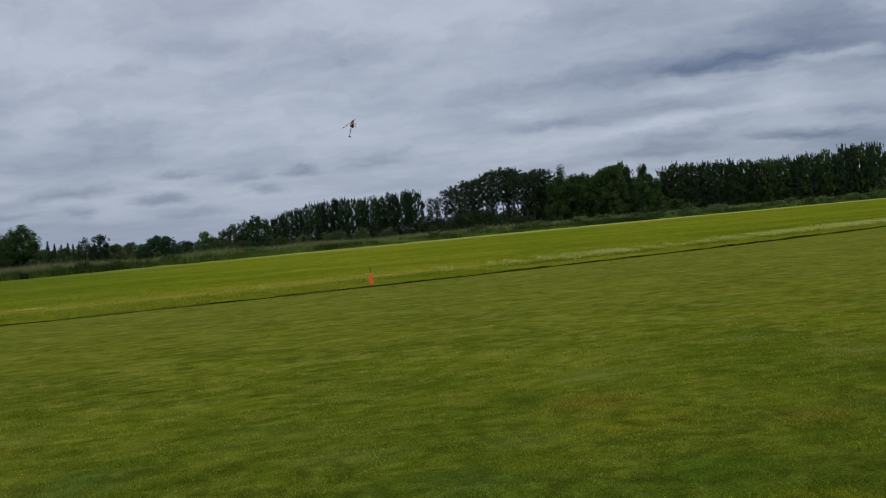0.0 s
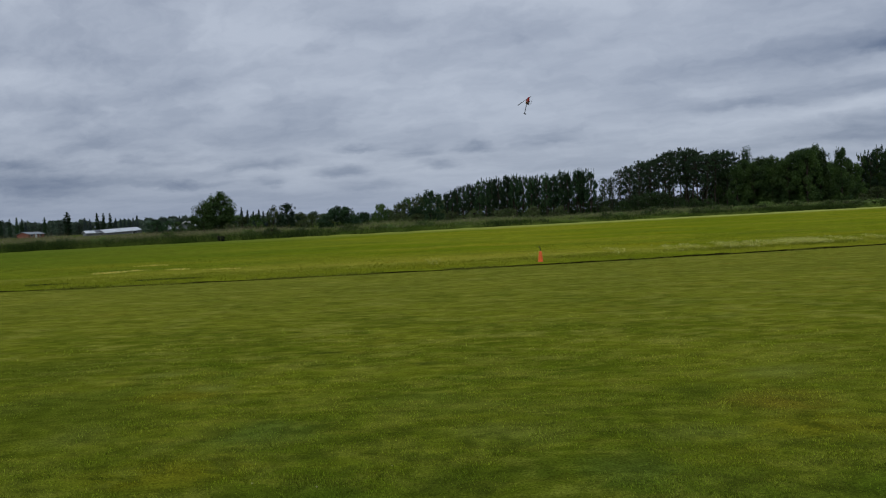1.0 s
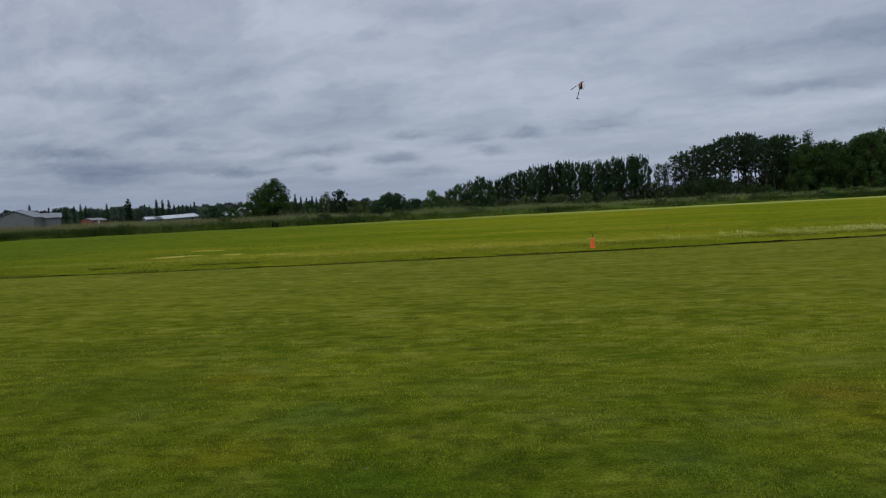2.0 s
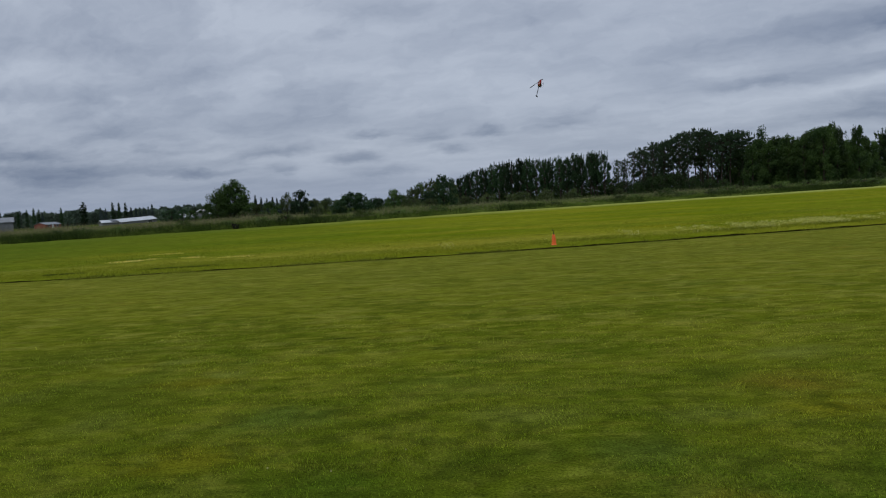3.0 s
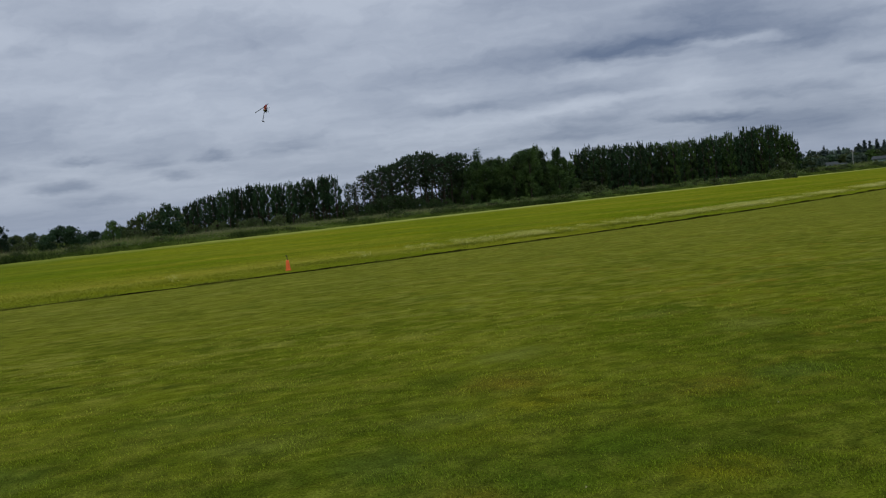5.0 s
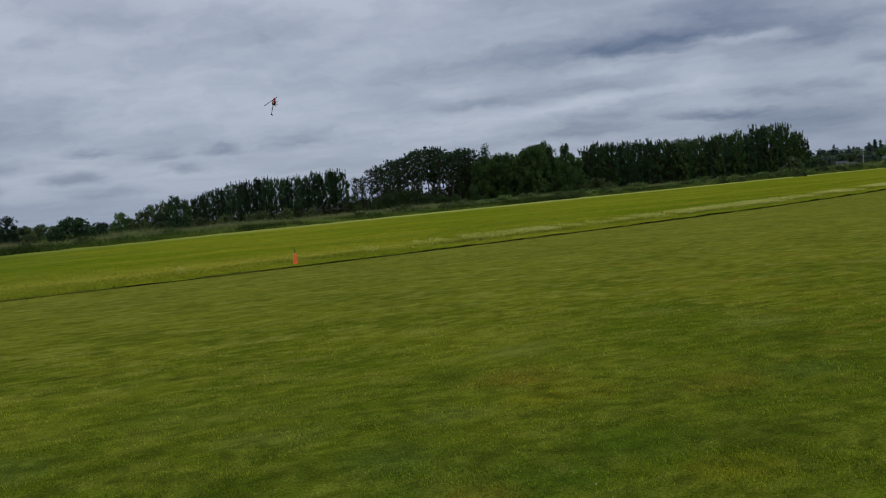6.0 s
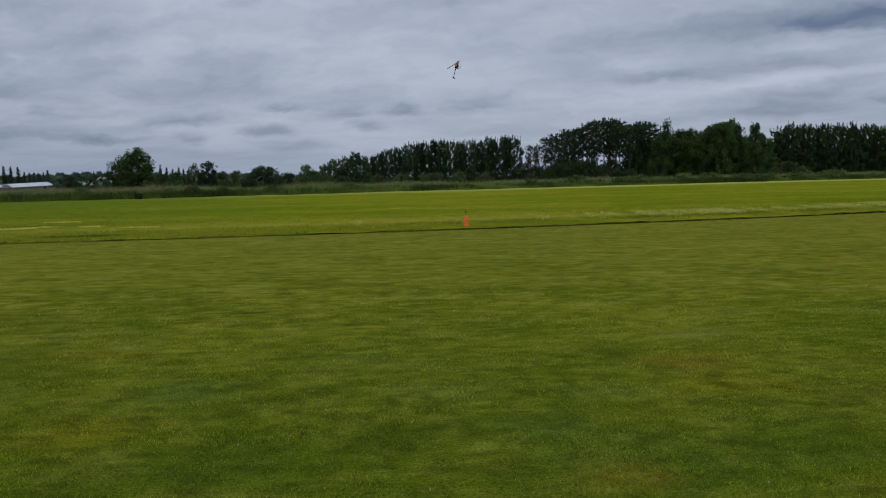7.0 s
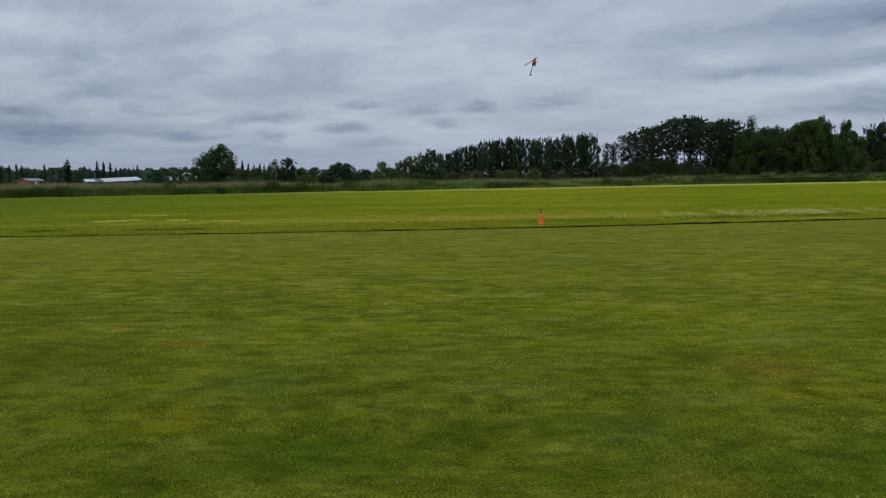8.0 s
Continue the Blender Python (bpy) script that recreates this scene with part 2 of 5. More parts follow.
def lawn_color(t, pos):
    """Patches of short turf: deep green, straw, clover and thin brown spots, with painted light and shade."""
    soft = t.vec("ADD", pos, t.scaled(t.noise(pos, 0.7, 3, 0.5, color=True), 0.8))
    patch = t.ramp(t.noise(soft, 0.45, 3, 0.55), 0.38, 0.62)
    c = t.mix(patch, (0.075, 0.104, 0.004), (0.125, 0.144, 0.009))
    lush = t.ramp(t.noise(t.vec("ADD", pos, (7.0, 3.0, 0.0)), 0.9, 3, 0.5), 0.56, 0.70)
    c = t.mix(t.math("MULTIPLY", lush, 0.6), c, (0.034, 0.072, 0.003))
    blue = t.ramp(t.noise(t.vec("ADD", pos, (17.0, 31.0, 0.0)), 0.55, 2, 0.5), 0.58, 0.72)
    c = t.mix(t.math("MULTIPLY", blue, 0.4), c, (0.088, 0.122, 0.025))
    worn = t.ramp(t.noise(t.vec("ADD", pos, (3.0, 57.0, 0.0)), 0.38, 4, 0.6), 0.60, 0.74)
    c = t.mix(t.math("MULTIPLY", worn, 0.75), c, (0.175, 0.138, 0.015))
    # pale streaks and dark shade: light on uneven ground, put into the colour
    shape = t.vec("MULTIPLY", t.vec("ADD", pos, t.scaled(t.noise(pos, 0.6, 2, 0.5, color=True), 0.5)), (0.62, 1.0, 1.0))
    streak = t.ramp(t.noise(shape, 3.1, 5, 0.62), 0.46, 0.66)
    c = t.mix(t.math("MULTIPLY", streak, 0.50), c, (0.213, 0.206, 0.037))
    shade = t.ramp(t.noise(t.vec("ADD", shape, (41.0, 5.0, 0.0)), 2.5, 5, 0.62), 0.50, 0.68)
    c = t.mix(t.math("MULTIPLY", shade, 0.52), c, (0.045, 0.065, 0.004))
    fleck = t.ramp(t.noise(t.vec("ADD", t.vec("MULTIPLY", pos, (0.45, 1.3, 1.0)), (11.0, 23.0, 0.0)), 4.4, 4, 0.6), 0.50, 0.64)
    c = t.mix(t.math("MULTIPLY", fleck, 0.42), c, (0.231, 0.213, 0.033))
    wob = t.vec("ADD", pos, t.scaled(t.vec("SUBTRACT", t.noise(pos, 3.0, 4, 0.6, color=True), (0.5, 0.5, 0.5)), 0.5))
    for x, y, rx, ry, tone in PATCHES + MORE_PATCHES:
        off = t.vec("MULTIPLY", t.vec("SUBTRACT", wob, (x, y, 0.0)), (1 / rx, 1 / ry, 0.0))
        c = t.mix(t.ramp(t.vec("LENGTH", off, out=1), 1.45, 0.1, 0.0, 0.85), c, TONES[tone])
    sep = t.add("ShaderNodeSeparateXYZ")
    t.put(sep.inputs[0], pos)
    # grazing light paints far turf paler, shading paints near turf darker
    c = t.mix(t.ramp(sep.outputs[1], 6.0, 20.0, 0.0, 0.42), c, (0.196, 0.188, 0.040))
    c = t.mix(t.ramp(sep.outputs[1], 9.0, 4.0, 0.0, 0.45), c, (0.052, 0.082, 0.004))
    # long paler and darker drifts farther out paint ripple shading; rusty flecks eastward
    lay = t.vec("MULTIPLY", t.vec("ADD", pos, t.scaled(t.noise(pos, 0.5, 2, 0.5, color=True), 0.9)), (0.48, 1.0, 1.0))
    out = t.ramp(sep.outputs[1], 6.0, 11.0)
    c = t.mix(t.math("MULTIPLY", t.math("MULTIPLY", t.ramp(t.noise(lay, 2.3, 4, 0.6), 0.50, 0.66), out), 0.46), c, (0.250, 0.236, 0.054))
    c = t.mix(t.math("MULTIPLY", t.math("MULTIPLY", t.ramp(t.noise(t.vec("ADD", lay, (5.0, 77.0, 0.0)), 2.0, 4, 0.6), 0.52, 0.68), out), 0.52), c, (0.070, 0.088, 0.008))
    rust = t.math("MULTIPLY", t.ramp(t.noise(t.vec("ADD", lay, (63.0, 9.0, 0.0)), 2.6, 4, 0.6), 0.58, 0.68), t.ramp(sep.outputs[0], 2.0, 8.0))
    c = t.mix(t.math("MULTIPLY", rust, 0.5), c, (0.210, 0.140, 0.022))
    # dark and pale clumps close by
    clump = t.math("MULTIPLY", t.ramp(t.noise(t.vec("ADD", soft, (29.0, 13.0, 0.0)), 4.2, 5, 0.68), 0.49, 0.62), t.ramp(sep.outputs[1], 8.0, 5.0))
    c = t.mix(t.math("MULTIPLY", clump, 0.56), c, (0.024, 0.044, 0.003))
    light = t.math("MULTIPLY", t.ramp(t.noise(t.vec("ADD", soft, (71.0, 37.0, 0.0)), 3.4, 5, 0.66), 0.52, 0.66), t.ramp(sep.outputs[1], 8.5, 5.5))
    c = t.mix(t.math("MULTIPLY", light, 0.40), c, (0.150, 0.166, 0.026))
    return t.shade((0.825, 0.852, 0.60, 1.0), c)


def lawn_material(name, blade):
    m, t, b = material(name, 0.9, spec=0.0)
    pos = t.add("ShaderNodeNewGeometry")
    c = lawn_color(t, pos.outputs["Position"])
    if blade:
        k = t.ramp(pos.outputs["Random Per Island"], 0.0, 1.0, 0.70, 3.70, smooth=False)
        c = t.mix(0.30, c, (0.112, 0.134, 0.014))
    else:
        near = t.noise(pos.outputs["Position"], 55.0, 3, 0.7)
        mid = t.noise(t.vec("MULTIPLY", pos.outputs["Position"], (0.6, 1.0, 1.0)), 6.0, 5, 0.7)
        k = t.math("MULTIPLY", t.ramp(near, 0.25, 0.75, 0.45, 1.50), t.ramp(mid, 0.3, 0.7, 0.74, 1.26))
        c = t.mix(0.12, c, (0.175, 0.165, 0.030))
        bumped(t, b, t.math("ADD", near, t.math("MULTIPLY", mid, 0.4)), 0.5, 0.03)
    c = t.shade(k, c)
    if blade:
        lit_through(t, b, c, 0.5)
    else:
        t.put(b.inputs["Base Color"], c)
    return m


def field_color(t, pos):
    """Meadow: yellow-green with darker drifts along the mowing, paler at its far rim."""
    drift = t.ramp(t.noise(t.vec("MULTIPLY", pos, (0.06, 0.22, 1.0)), 1.0, 4, 0.6), 0.36, 0.66)
    c = t.mix(drift, (0.108, 0.138, 0.006), (0.168, 0.173, 0.012))
    spot = t.ramp(t.noise(t.vec("MULTIPLY", t.vec("ADD", pos, (9.0, 4.0, 0.0)), (0.25, 1.0, 1.0)), 1.0, 4, 0.6), 0.56, 0.74)
    c = t.mix(t.math("MULTIPLY", spot, 0.85), c, (0.080, 0.108, 0.009))
    lane = t.ramp(t.noise(t.vec("MULTIPLY", t.vec("ADD", pos, (31.0, 2.0, 0.0)), (0.10, 0.9, 1.0)), 1.0, 5, 0.65), 0.48, 0.66)
    c = t.mix(t.math("MULTIPLY", lane, 0.6), c, (0.088, 0.112, 0.012))
    gold = t.ramp(t.noise(t.vec("MULTIPLY", t.vec("ADD", pos, (21.0, 8.0, 0.0)), (0.12, 0.45, 1.0)), 1.0, 4, 0.6), 0.54, 0.70)
    c = t.mix(t.math("MULTIPLY", gold, 0.5), c, (0.205, 0.176, 0.008))
    sep = t.add("ShaderNodeSeparateXYZ")
    t.put(sep.inputs[0], pos)
    x, y, _ = sep.outputs
    near = t.math("SUBTRACT", y, t.math("ADD", t.math("MULTIPLY", x, 0.153), t.math("MULTIPLY", t.math("MULTIPLY", x, x), 0.0044)))
    near = t.math("ADD", t.math("SUBTRACT", near, 22.6), t.math("MULTIPLY", t.math("SUBTRACT", t.noise(pos, 0.8, 3, 0.6), 0.5), 1.2))
    band = t.math("MULTIPLY", t.ramp(near, 0.9, 1.7), t.ramp(near, 3.2, 2.3))
    c = t.mix(t.math("MULTIPLY", band, 0.7), c, (0.240, 0.232, 0.034))
    rim = t.math("SUBTRACT", t.math("ADD", t.math("MULTIPLY", x, 0.53), t.math("MULTIPLY", t.math("MULTIPLY", x, x), -0.0004)), y)
    rim = t.math("ADD", rim, 79.0)
    c = t.mix(t.math("MULTIPLY", t.ramp(rim, 14.0, 2.5, 0.0, 0.85), t.ramp(x, -25.0, 40.0, 0.35, 1.0)), c, (0.30, 0.32, 0.08))
    straw = t.math("MULTIPLY", t.math("MULTIPLY", t.ramp(near, 1.6, 2.6), t.ramp(near, 6.0, 3.6)), t.math("MULTIPLY", t.ramp(x, -16.0, -6.0), t.ramp(x, 10.0, 2.0)))
    c = t.mix(t.math("MULTIPLY", straw, 0.55), c, (0.250, 0.222, 0.028))
    west = t.ramp(t.math("ADD", x, t.math("MULTIPLY", t.math("SUBTRACT", t.noise(pos, 0.12, 3, 0.6), 0.5), 26.0)), 2.0, -27.0, 0.0, 0.85)
    c = t.mix(west, c, (0.070, 0.101, 0.010))
    return t.mix(t.ramp(rim, 0.5, -1.5), c, (0.055, 0.075, 0.014))


def field_material(name, blade):
    m, t, b = material(name, 0.9, spec=0.0)
    g = t.add("ShaderNodeNewGeometry")
    c = field_color(t, g.outputs["Position"])
    if blade:
        k = t.ramp(g.outputs["Random Per Island"], 0.0, 1.0, 1.35, 1.95, smooth=False)
    else:
        near = t.noise(t.vec("MULTIPLY", g.outputs["Position"], (0.5, 1.0, 1.0)), 4.0, 4, 0.7)
        k = t.ramp(near, 0.25, 0.75, 0.72, 1.28)
        bumped(t, b, near, 0.4, 0.1)
    c = t.shade(k, c)
    if blade:
        lit_through(t, b, c, 0.5)
    else:
        t.put(b.inputs["Base Color"], c)
    return m


def blade_material(name, dark, light, rough=0.8, scale=0.25):
    """Leaves and stems: colour drifts from plant to plant and from blade to blade."""
    m, t, b = material(name, rough, spec=0.0)
    g = t.add("ShaderNodeNewGeometry")
    f = t.math("ADD", t.math("MULTIPLY", t.ramp(t.noise(g.outputs["Position"], scale, 3, 0.55), 0.3, 0.7), 0.6),
               t.math("MULTIPLY", g.outputs["Random Per Island"], 0.4))
    lit_through(t, b, t.mix(f, dark, light), 0.5)
    return m


def tall_material(name):
    """Uncut grass: green below, dry grey-brown towards the flowering tops, in drifts."""
    m, t, b = material(name, 0.85, spec=0.0)
    g = t.add("ShaderNodeNewGeometry")
    pos = g.outputs["Position"]
    sep = t.add("ShaderNodeSeparateXYZ")
    t.put(sep.inputs[0], pos)
    dry = t.math("MULTIPLY", t.math("MULTIPLY", t.ramp(sep.outputs[2], 0.55, 1.15), t.ramp(sep.outputs[0], 40.0, 130.0, 1.0, 0.15)), t.ramp(t.noise(pos, 0.10, 3, 0.6), 0.30, 0.55, 0.25, 1.0))
    c = t.mix(t.ramp(t.noise(pos, 0.22, 4, 0.6), 0.38, 0.62), (0.048, 0.080, 0.013), (0.142, 0.186, 0.036))
    c = t.mix(dry, c, t.mix(t.ramp(sep.outputs[0], -22.0, -8.0), (0.170, 0.152, 0.080), (0.150, 0.162, 0.066)))
    k = t.ramp(g.outputs["Random Per Island"], 0.0, 1.0, 0.75, 1.25, smooth=False)
    k = t.math("MULTIPLY", t.math("MULTIPLY", k, t.ramp(sep.outputs[0], -30.0, 0.0, 1.0, 1.22)), t.ramp(sep.outputs[0], 50.0, 130.0, 1.0, 0.92))
    lit_through(t, b, t.shade(k, c), 0.5)
    return m


def leaf_material(name, dark, light, vary=0.25):
    m, t, b = material(name, 0.6, spec=0.16)
    g = t.add("ShaderNodeNewGeometry")
    o = t.add("ShaderNodeObjectInfo")
    f = t.math("ADD", t.math("MULTIPLY", g.outputs["Random Per Island"], 0.40), t.math("MULTIPLY", t.ramp(t.noise(g.outputs["Position"], 0.45, 3), 0.3, 0.7), 0.60))
    c = t.mix(f, dark, light)
    lit_through(t, b, t.shade(t.ramp(o.outputs["Random"], 0, 1, 1 - vary, 1 + vary, smooth=False), c), 0.35)
    return m


def bark_material(name, color):
    m, t, b = material(name, 0.9, spec=0.0)
    pos = t.add("ShaderNodeTexCoord").outputs["Object"]
    f = t.noise(t.vec("MULTIPLY", pos, (1.0, 1.0, 0.15)), 9.0, 5, 0.65)
    t.put(b.inputs["Base Color"], t.shade(t.ramp(f, 0.3, 0.7, 0.55, 1.4), color))
    bumped(t, b, f, 0.7, 0.04)
    return m


def ribbed_material(name, color, step, rough=0.5):
    """Sheet-metal or slate roofing: fine courses with stains."""
    m, t, b = material(name, rough)
    pos = t.add("ShaderNodeTexCoord").outputs["Object"]
    n = t.add("ShaderNodeTexWave")
    n.wave_type, n.bands_direction = "BANDS", "X"
    t.put(n.inputs["Vector"], pos)
    n.inputs["Scale"].default_value = 1 / step
    stain = t.noise(pos, 0.35, 5, 0.65)
    t.put(b.inputs["Base Color"], t.shade(t.ramp(stain, 0.25, 0.75, 0.72, 1.2), color))
    bumped(t, b, n.outputs["Fac"], 0.4, 0.05)
    return m


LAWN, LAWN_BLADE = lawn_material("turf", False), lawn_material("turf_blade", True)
FIELD, FIELD_BLADE = field_material("meadow", False), field_material("meadow_blade", True)
# thatch and soil of the cut edge, its shadow line included in the colour
LIP = blade_material("shaded_thatch_and_soil", (0.010, 0.012, 0.003), (0.034, 0.034, 0.008), scale=1.5)
VERGE = blade_material("verge_grass", (0.185, 0.220, 0.012), (0.280, 0.290, 0.028))
SEED = blade_material("pale_seed_heads", (0.36, 0.36, 0.06), (0.66, 0.63, 0.22), scale=0.5)
# darkened to paint the shadowed band under the seed heads
TUSSOCK = blade_material("shade_tussock_grass", (0.120, 0.145, 0.014), (0.190, 0.205, 0.024), scale=0.6)
EDGE = blade_material("edge_grass", (0.085, 0.100, 0.012), (0.190, 0.196, 0.034), scale=0.8)
CLOVER = blade_material("clover_white", (0.40, 0.38, 0.20), (0.58, 0.55, 0.32), scale=0.8)
STRAW = blade_material("straw", (0.52, 0.43, 0.05), (0.80, 0.68, 0.20), scale=0.8)
TALL = tall_material("tall_meadow_grass")
PLUME = blade_material("brown_grass_plumes", (0.150, 0.140, 0.070), (0.255, 0.228, 0.130), scale=0.12)
DOCK = blade_material("dark_weeds", (0.022, 0.040, 0.010), (0.066, 0.094, 0.024), scale=0.3)
BARK = bark_material("bark", (0.055, 0.045, 0.036))
LEAF_DARK = leaf_material("dark_leaves", (0.011, 0.029, 0.012), (0.039, 0.080, 0.027), 0.42)
LEAF_PINE = leaf_material("pine_needles", (0.015, 0.032, 0.014), (0.045, 0.079, 0.031), 0.35)
LEAF_GREEN = leaf_material("green_leaves", (0.012, 0.034, 0.009), (0.070, 0.122, 0.024), 0.42)
LEAF_LIGHT = leaf_material("light_leaves", (0.026, 0.044, 0.012), (0.085, 0.110, 0.034))
LEAF_SCRUB = leaf_material("scrub_leaves", (0.012, 0.028, 0.008), (0.042, 0.072, 0.016))
LEAF_BRAMBLE = leaf_material("bramble_leaves", (0.028, 0.056, 0.012), (0.115, 0.165, 0.036), 0.60)
# distance haze is mixed into these two leaf colours, paler and bluer
LEAF_FAR = leaf_material("hazed_spruce_needles", (0.026, 0.044, 0.040), (0.064, 0.090, 0.078))
LEAF_WOOD = leaf_material("hazed_far_leaves", (0.036, 0.062, 0.042), (0.094, 0.130, 0.084), 0.45)

# ---- the ground ----


def bow(x, base, slope, curve, lo, hi):
    """A gently bowed line across the place, straight beyond lo and hi."""
    c = np.clip(x, lo, hi)
    return base + slope * c + curve * c * c + (slope + 2 * curve * c) * (x - c)


def lawn_edge(x):
    return bow(x, 22.6, 0.153, 0.0044, -14, 36)


def field_edge(x):
    return bow(x, 79.0, 0.53, -0.0004, -70, 260)


def mesh_of(name, verts, faces, mats, index=None, smooth=False):
    me = bpy.data.meshes.new(name)
    me.from_pydata(np.asarray(verts, float).tolist(), [], np.asarray(faces).tolist() if isinstance(faces, np.ndarray) else faces)
    for m in mats:
        me.materials.append(m)
    if index is not None:
        me.polygons.foreach_set("material_index", np.asarray(index, np.int32))
    if smooth:
        me.polygons.foreach_set("use_smooth", np.ones(len(me.polygons), bool))
    me.update()
    return me


def place_at(bearing_deg, d):
    b = radians(bearing_deg)
    return d * math.sin(b), d * math.cos(b)


FIELD_Z = 0.15


def dip(x, off):
    """The land falls two metres away towards the western farms."""
    return -2.0 * np.interp(off, [120, 260], [0, 1]) * np.interp(x, [-120, -85], [1, 0])


def ground_z(x, y):
    off = y - lawn_edge(np.clip(x, -260.0, 260.0))
    return dip(x, off) + np.where(off <= 0, 0.0, np.interp(off, [0, 0.03, 0.4, 2.5], [0.0, 0.045, 0.07, FIELD_Z]))


def lumps(x, y):
    """Low tussocks of the meadow and faint unevenness of the turf."""
    off = y - float(lawn_edge(np.array(x)))
    k = min(max(off - 0.6, 0.0) / 2.0, 1.0)
    n = 0.055 * noise.noise((x * 0.35, y * 0.35, 0.0)) + 0.035 * noise.noise((x * 1.1, y * 1.1, 4.0))
    return k * n


def build_ground():
    xs = np.concatenate([[-4000, -1500, -600, -250, -120, -85], np.arange(-70, 75, 0.55), np.arange(75, 200, 2.5), [210, 230, 260, 300, 600, 1500, 4000]])
    offs = np.concatenate([[-4000, -1500, -400, -120, -60, -40, -25, -15, -8, -4, -2, -0.8, -0.3, 0.0, 0.03, 0.4, 1.0, 1.7], 2.5 + 90 * (np.arange(0, 110) / 110.0) ** 1.8, [97, 105, 120, 160, 260, 400, 1000, 2500, 4500]])
    verts, faces, index = [], [], []
    for o in offs:
        for x in xs:
            y = float(lawn_edge(np.array(min(max(x, -260.0), 260.0)))) + o
            wob = 0.16 * noise.noise((x * 0.45, 3.1, 0)) + 0.08 * noise.noise((x * 1.9, 9.1, 0)) if -0.31 < o < 0.5 else 0
            lip = float(np.interp(x, [-8, 4, 14, 30], [0.018, 0.034, 0.048, 0.065]))
            z = float(np.interp(o, [0, 0.03, 0.4, 2.5], [0.0, lip, lip + 0.025, FIELD_Z]))
            if 0 < o < 0.5:
                z *= 1 + 0.75 * noise.noise((x * 0.6, 2.2, 0))
                z += 0.035 * noise.noise((x * 1.1, 5.0, 0))
            elif o < 120 and abs(x) < 240:
                z += lumps(x, y)
            z += float(dip(x, o))
            verts.append((x, y + wob, z))
    n = len(xs)
    for j in range(len(offs) - 1):
        for i in range(n - 1):
            faces.append((j * n + i, j * n + i + 1, (j + 1) * n + i + 1, (j + 1) * n + i))
            index.append(0 if offs[j + 1] <= 0 else (1 if offs[j + 1] < 0.1 else 2))
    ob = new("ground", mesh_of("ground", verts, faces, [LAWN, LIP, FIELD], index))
    tagged(ob, "mown green turf meeting a yellow-green meadow along a cut edge", "ground", kind="structure")


build_ground()


def blades(points, height, width, lean, rng, per=1, spread=0.0, tip=0.0):
    """Pointed blades as verts and triangles: per blades at each point (x, y, z)."""
    pts = np.repeat(np.asarray(points, float), per, axis=0)
    n = len(pts)
    h = np.repeat(np.broadcast_to(height, len(points)), per) * rng.uniform(0.65, 1.15, n)
    wd = np.repeat(np.broadcast_to(width, len(points)), per) * rng.uniform(0.7, 1.3, n)
    if spread is not None:
        s = np.repeat(np.broadcast_to(spread, len(points)), per)
        a, r = rng.uniform(0, 2 * np.pi, n), np.sqrt(rng.uniform(0, 1, n)) * s
        pts = pts + np.stack([r * np.cos(a), r * np.sin(a), 0 * a], 1)
    a, l = rng.uniform(0, 2 * np.pi, n), h * lean * rng.uniform(0.2, 1.0, n)
    side = np.stack([-np.sin(a), np.cos(a), 0 * a], 1) * (wd / 2)[:, None]
    top = pts + np.stack([l * np.cos(a), l * np.sin(a), h], 1)
    foot = pts - [0, 0, 0.01]
    if tip:
        # a spindle: a seed head carried at the blade's tip
        mid = foot + (top - foot) * (1 - tip)
        verts = np.stack([mid, (mid + top) / 2 + side, top, (mid + top) / 2 - side], 1).reshape(-1, 3)
        k = np.arange(n)[:, None] * 4
        return verts, np.concatenate([k + [0, 1, 2], k + [0, 2, 3]], 0)
    verts = np.stack([foot - side, foot + side, top], 1).reshape(-1, 3)
    return verts, np.arange(3 * n).reshape(-1, 3)


def stuff(name, verts, faces, mat, label, category):
    return tagged(new(name, mesh_of(name, verts, faces, [mat])), label, category, kind="stuff")


def on_ground(x, y):
    return np.stack([x, y, ground_z(x, y)], 1)


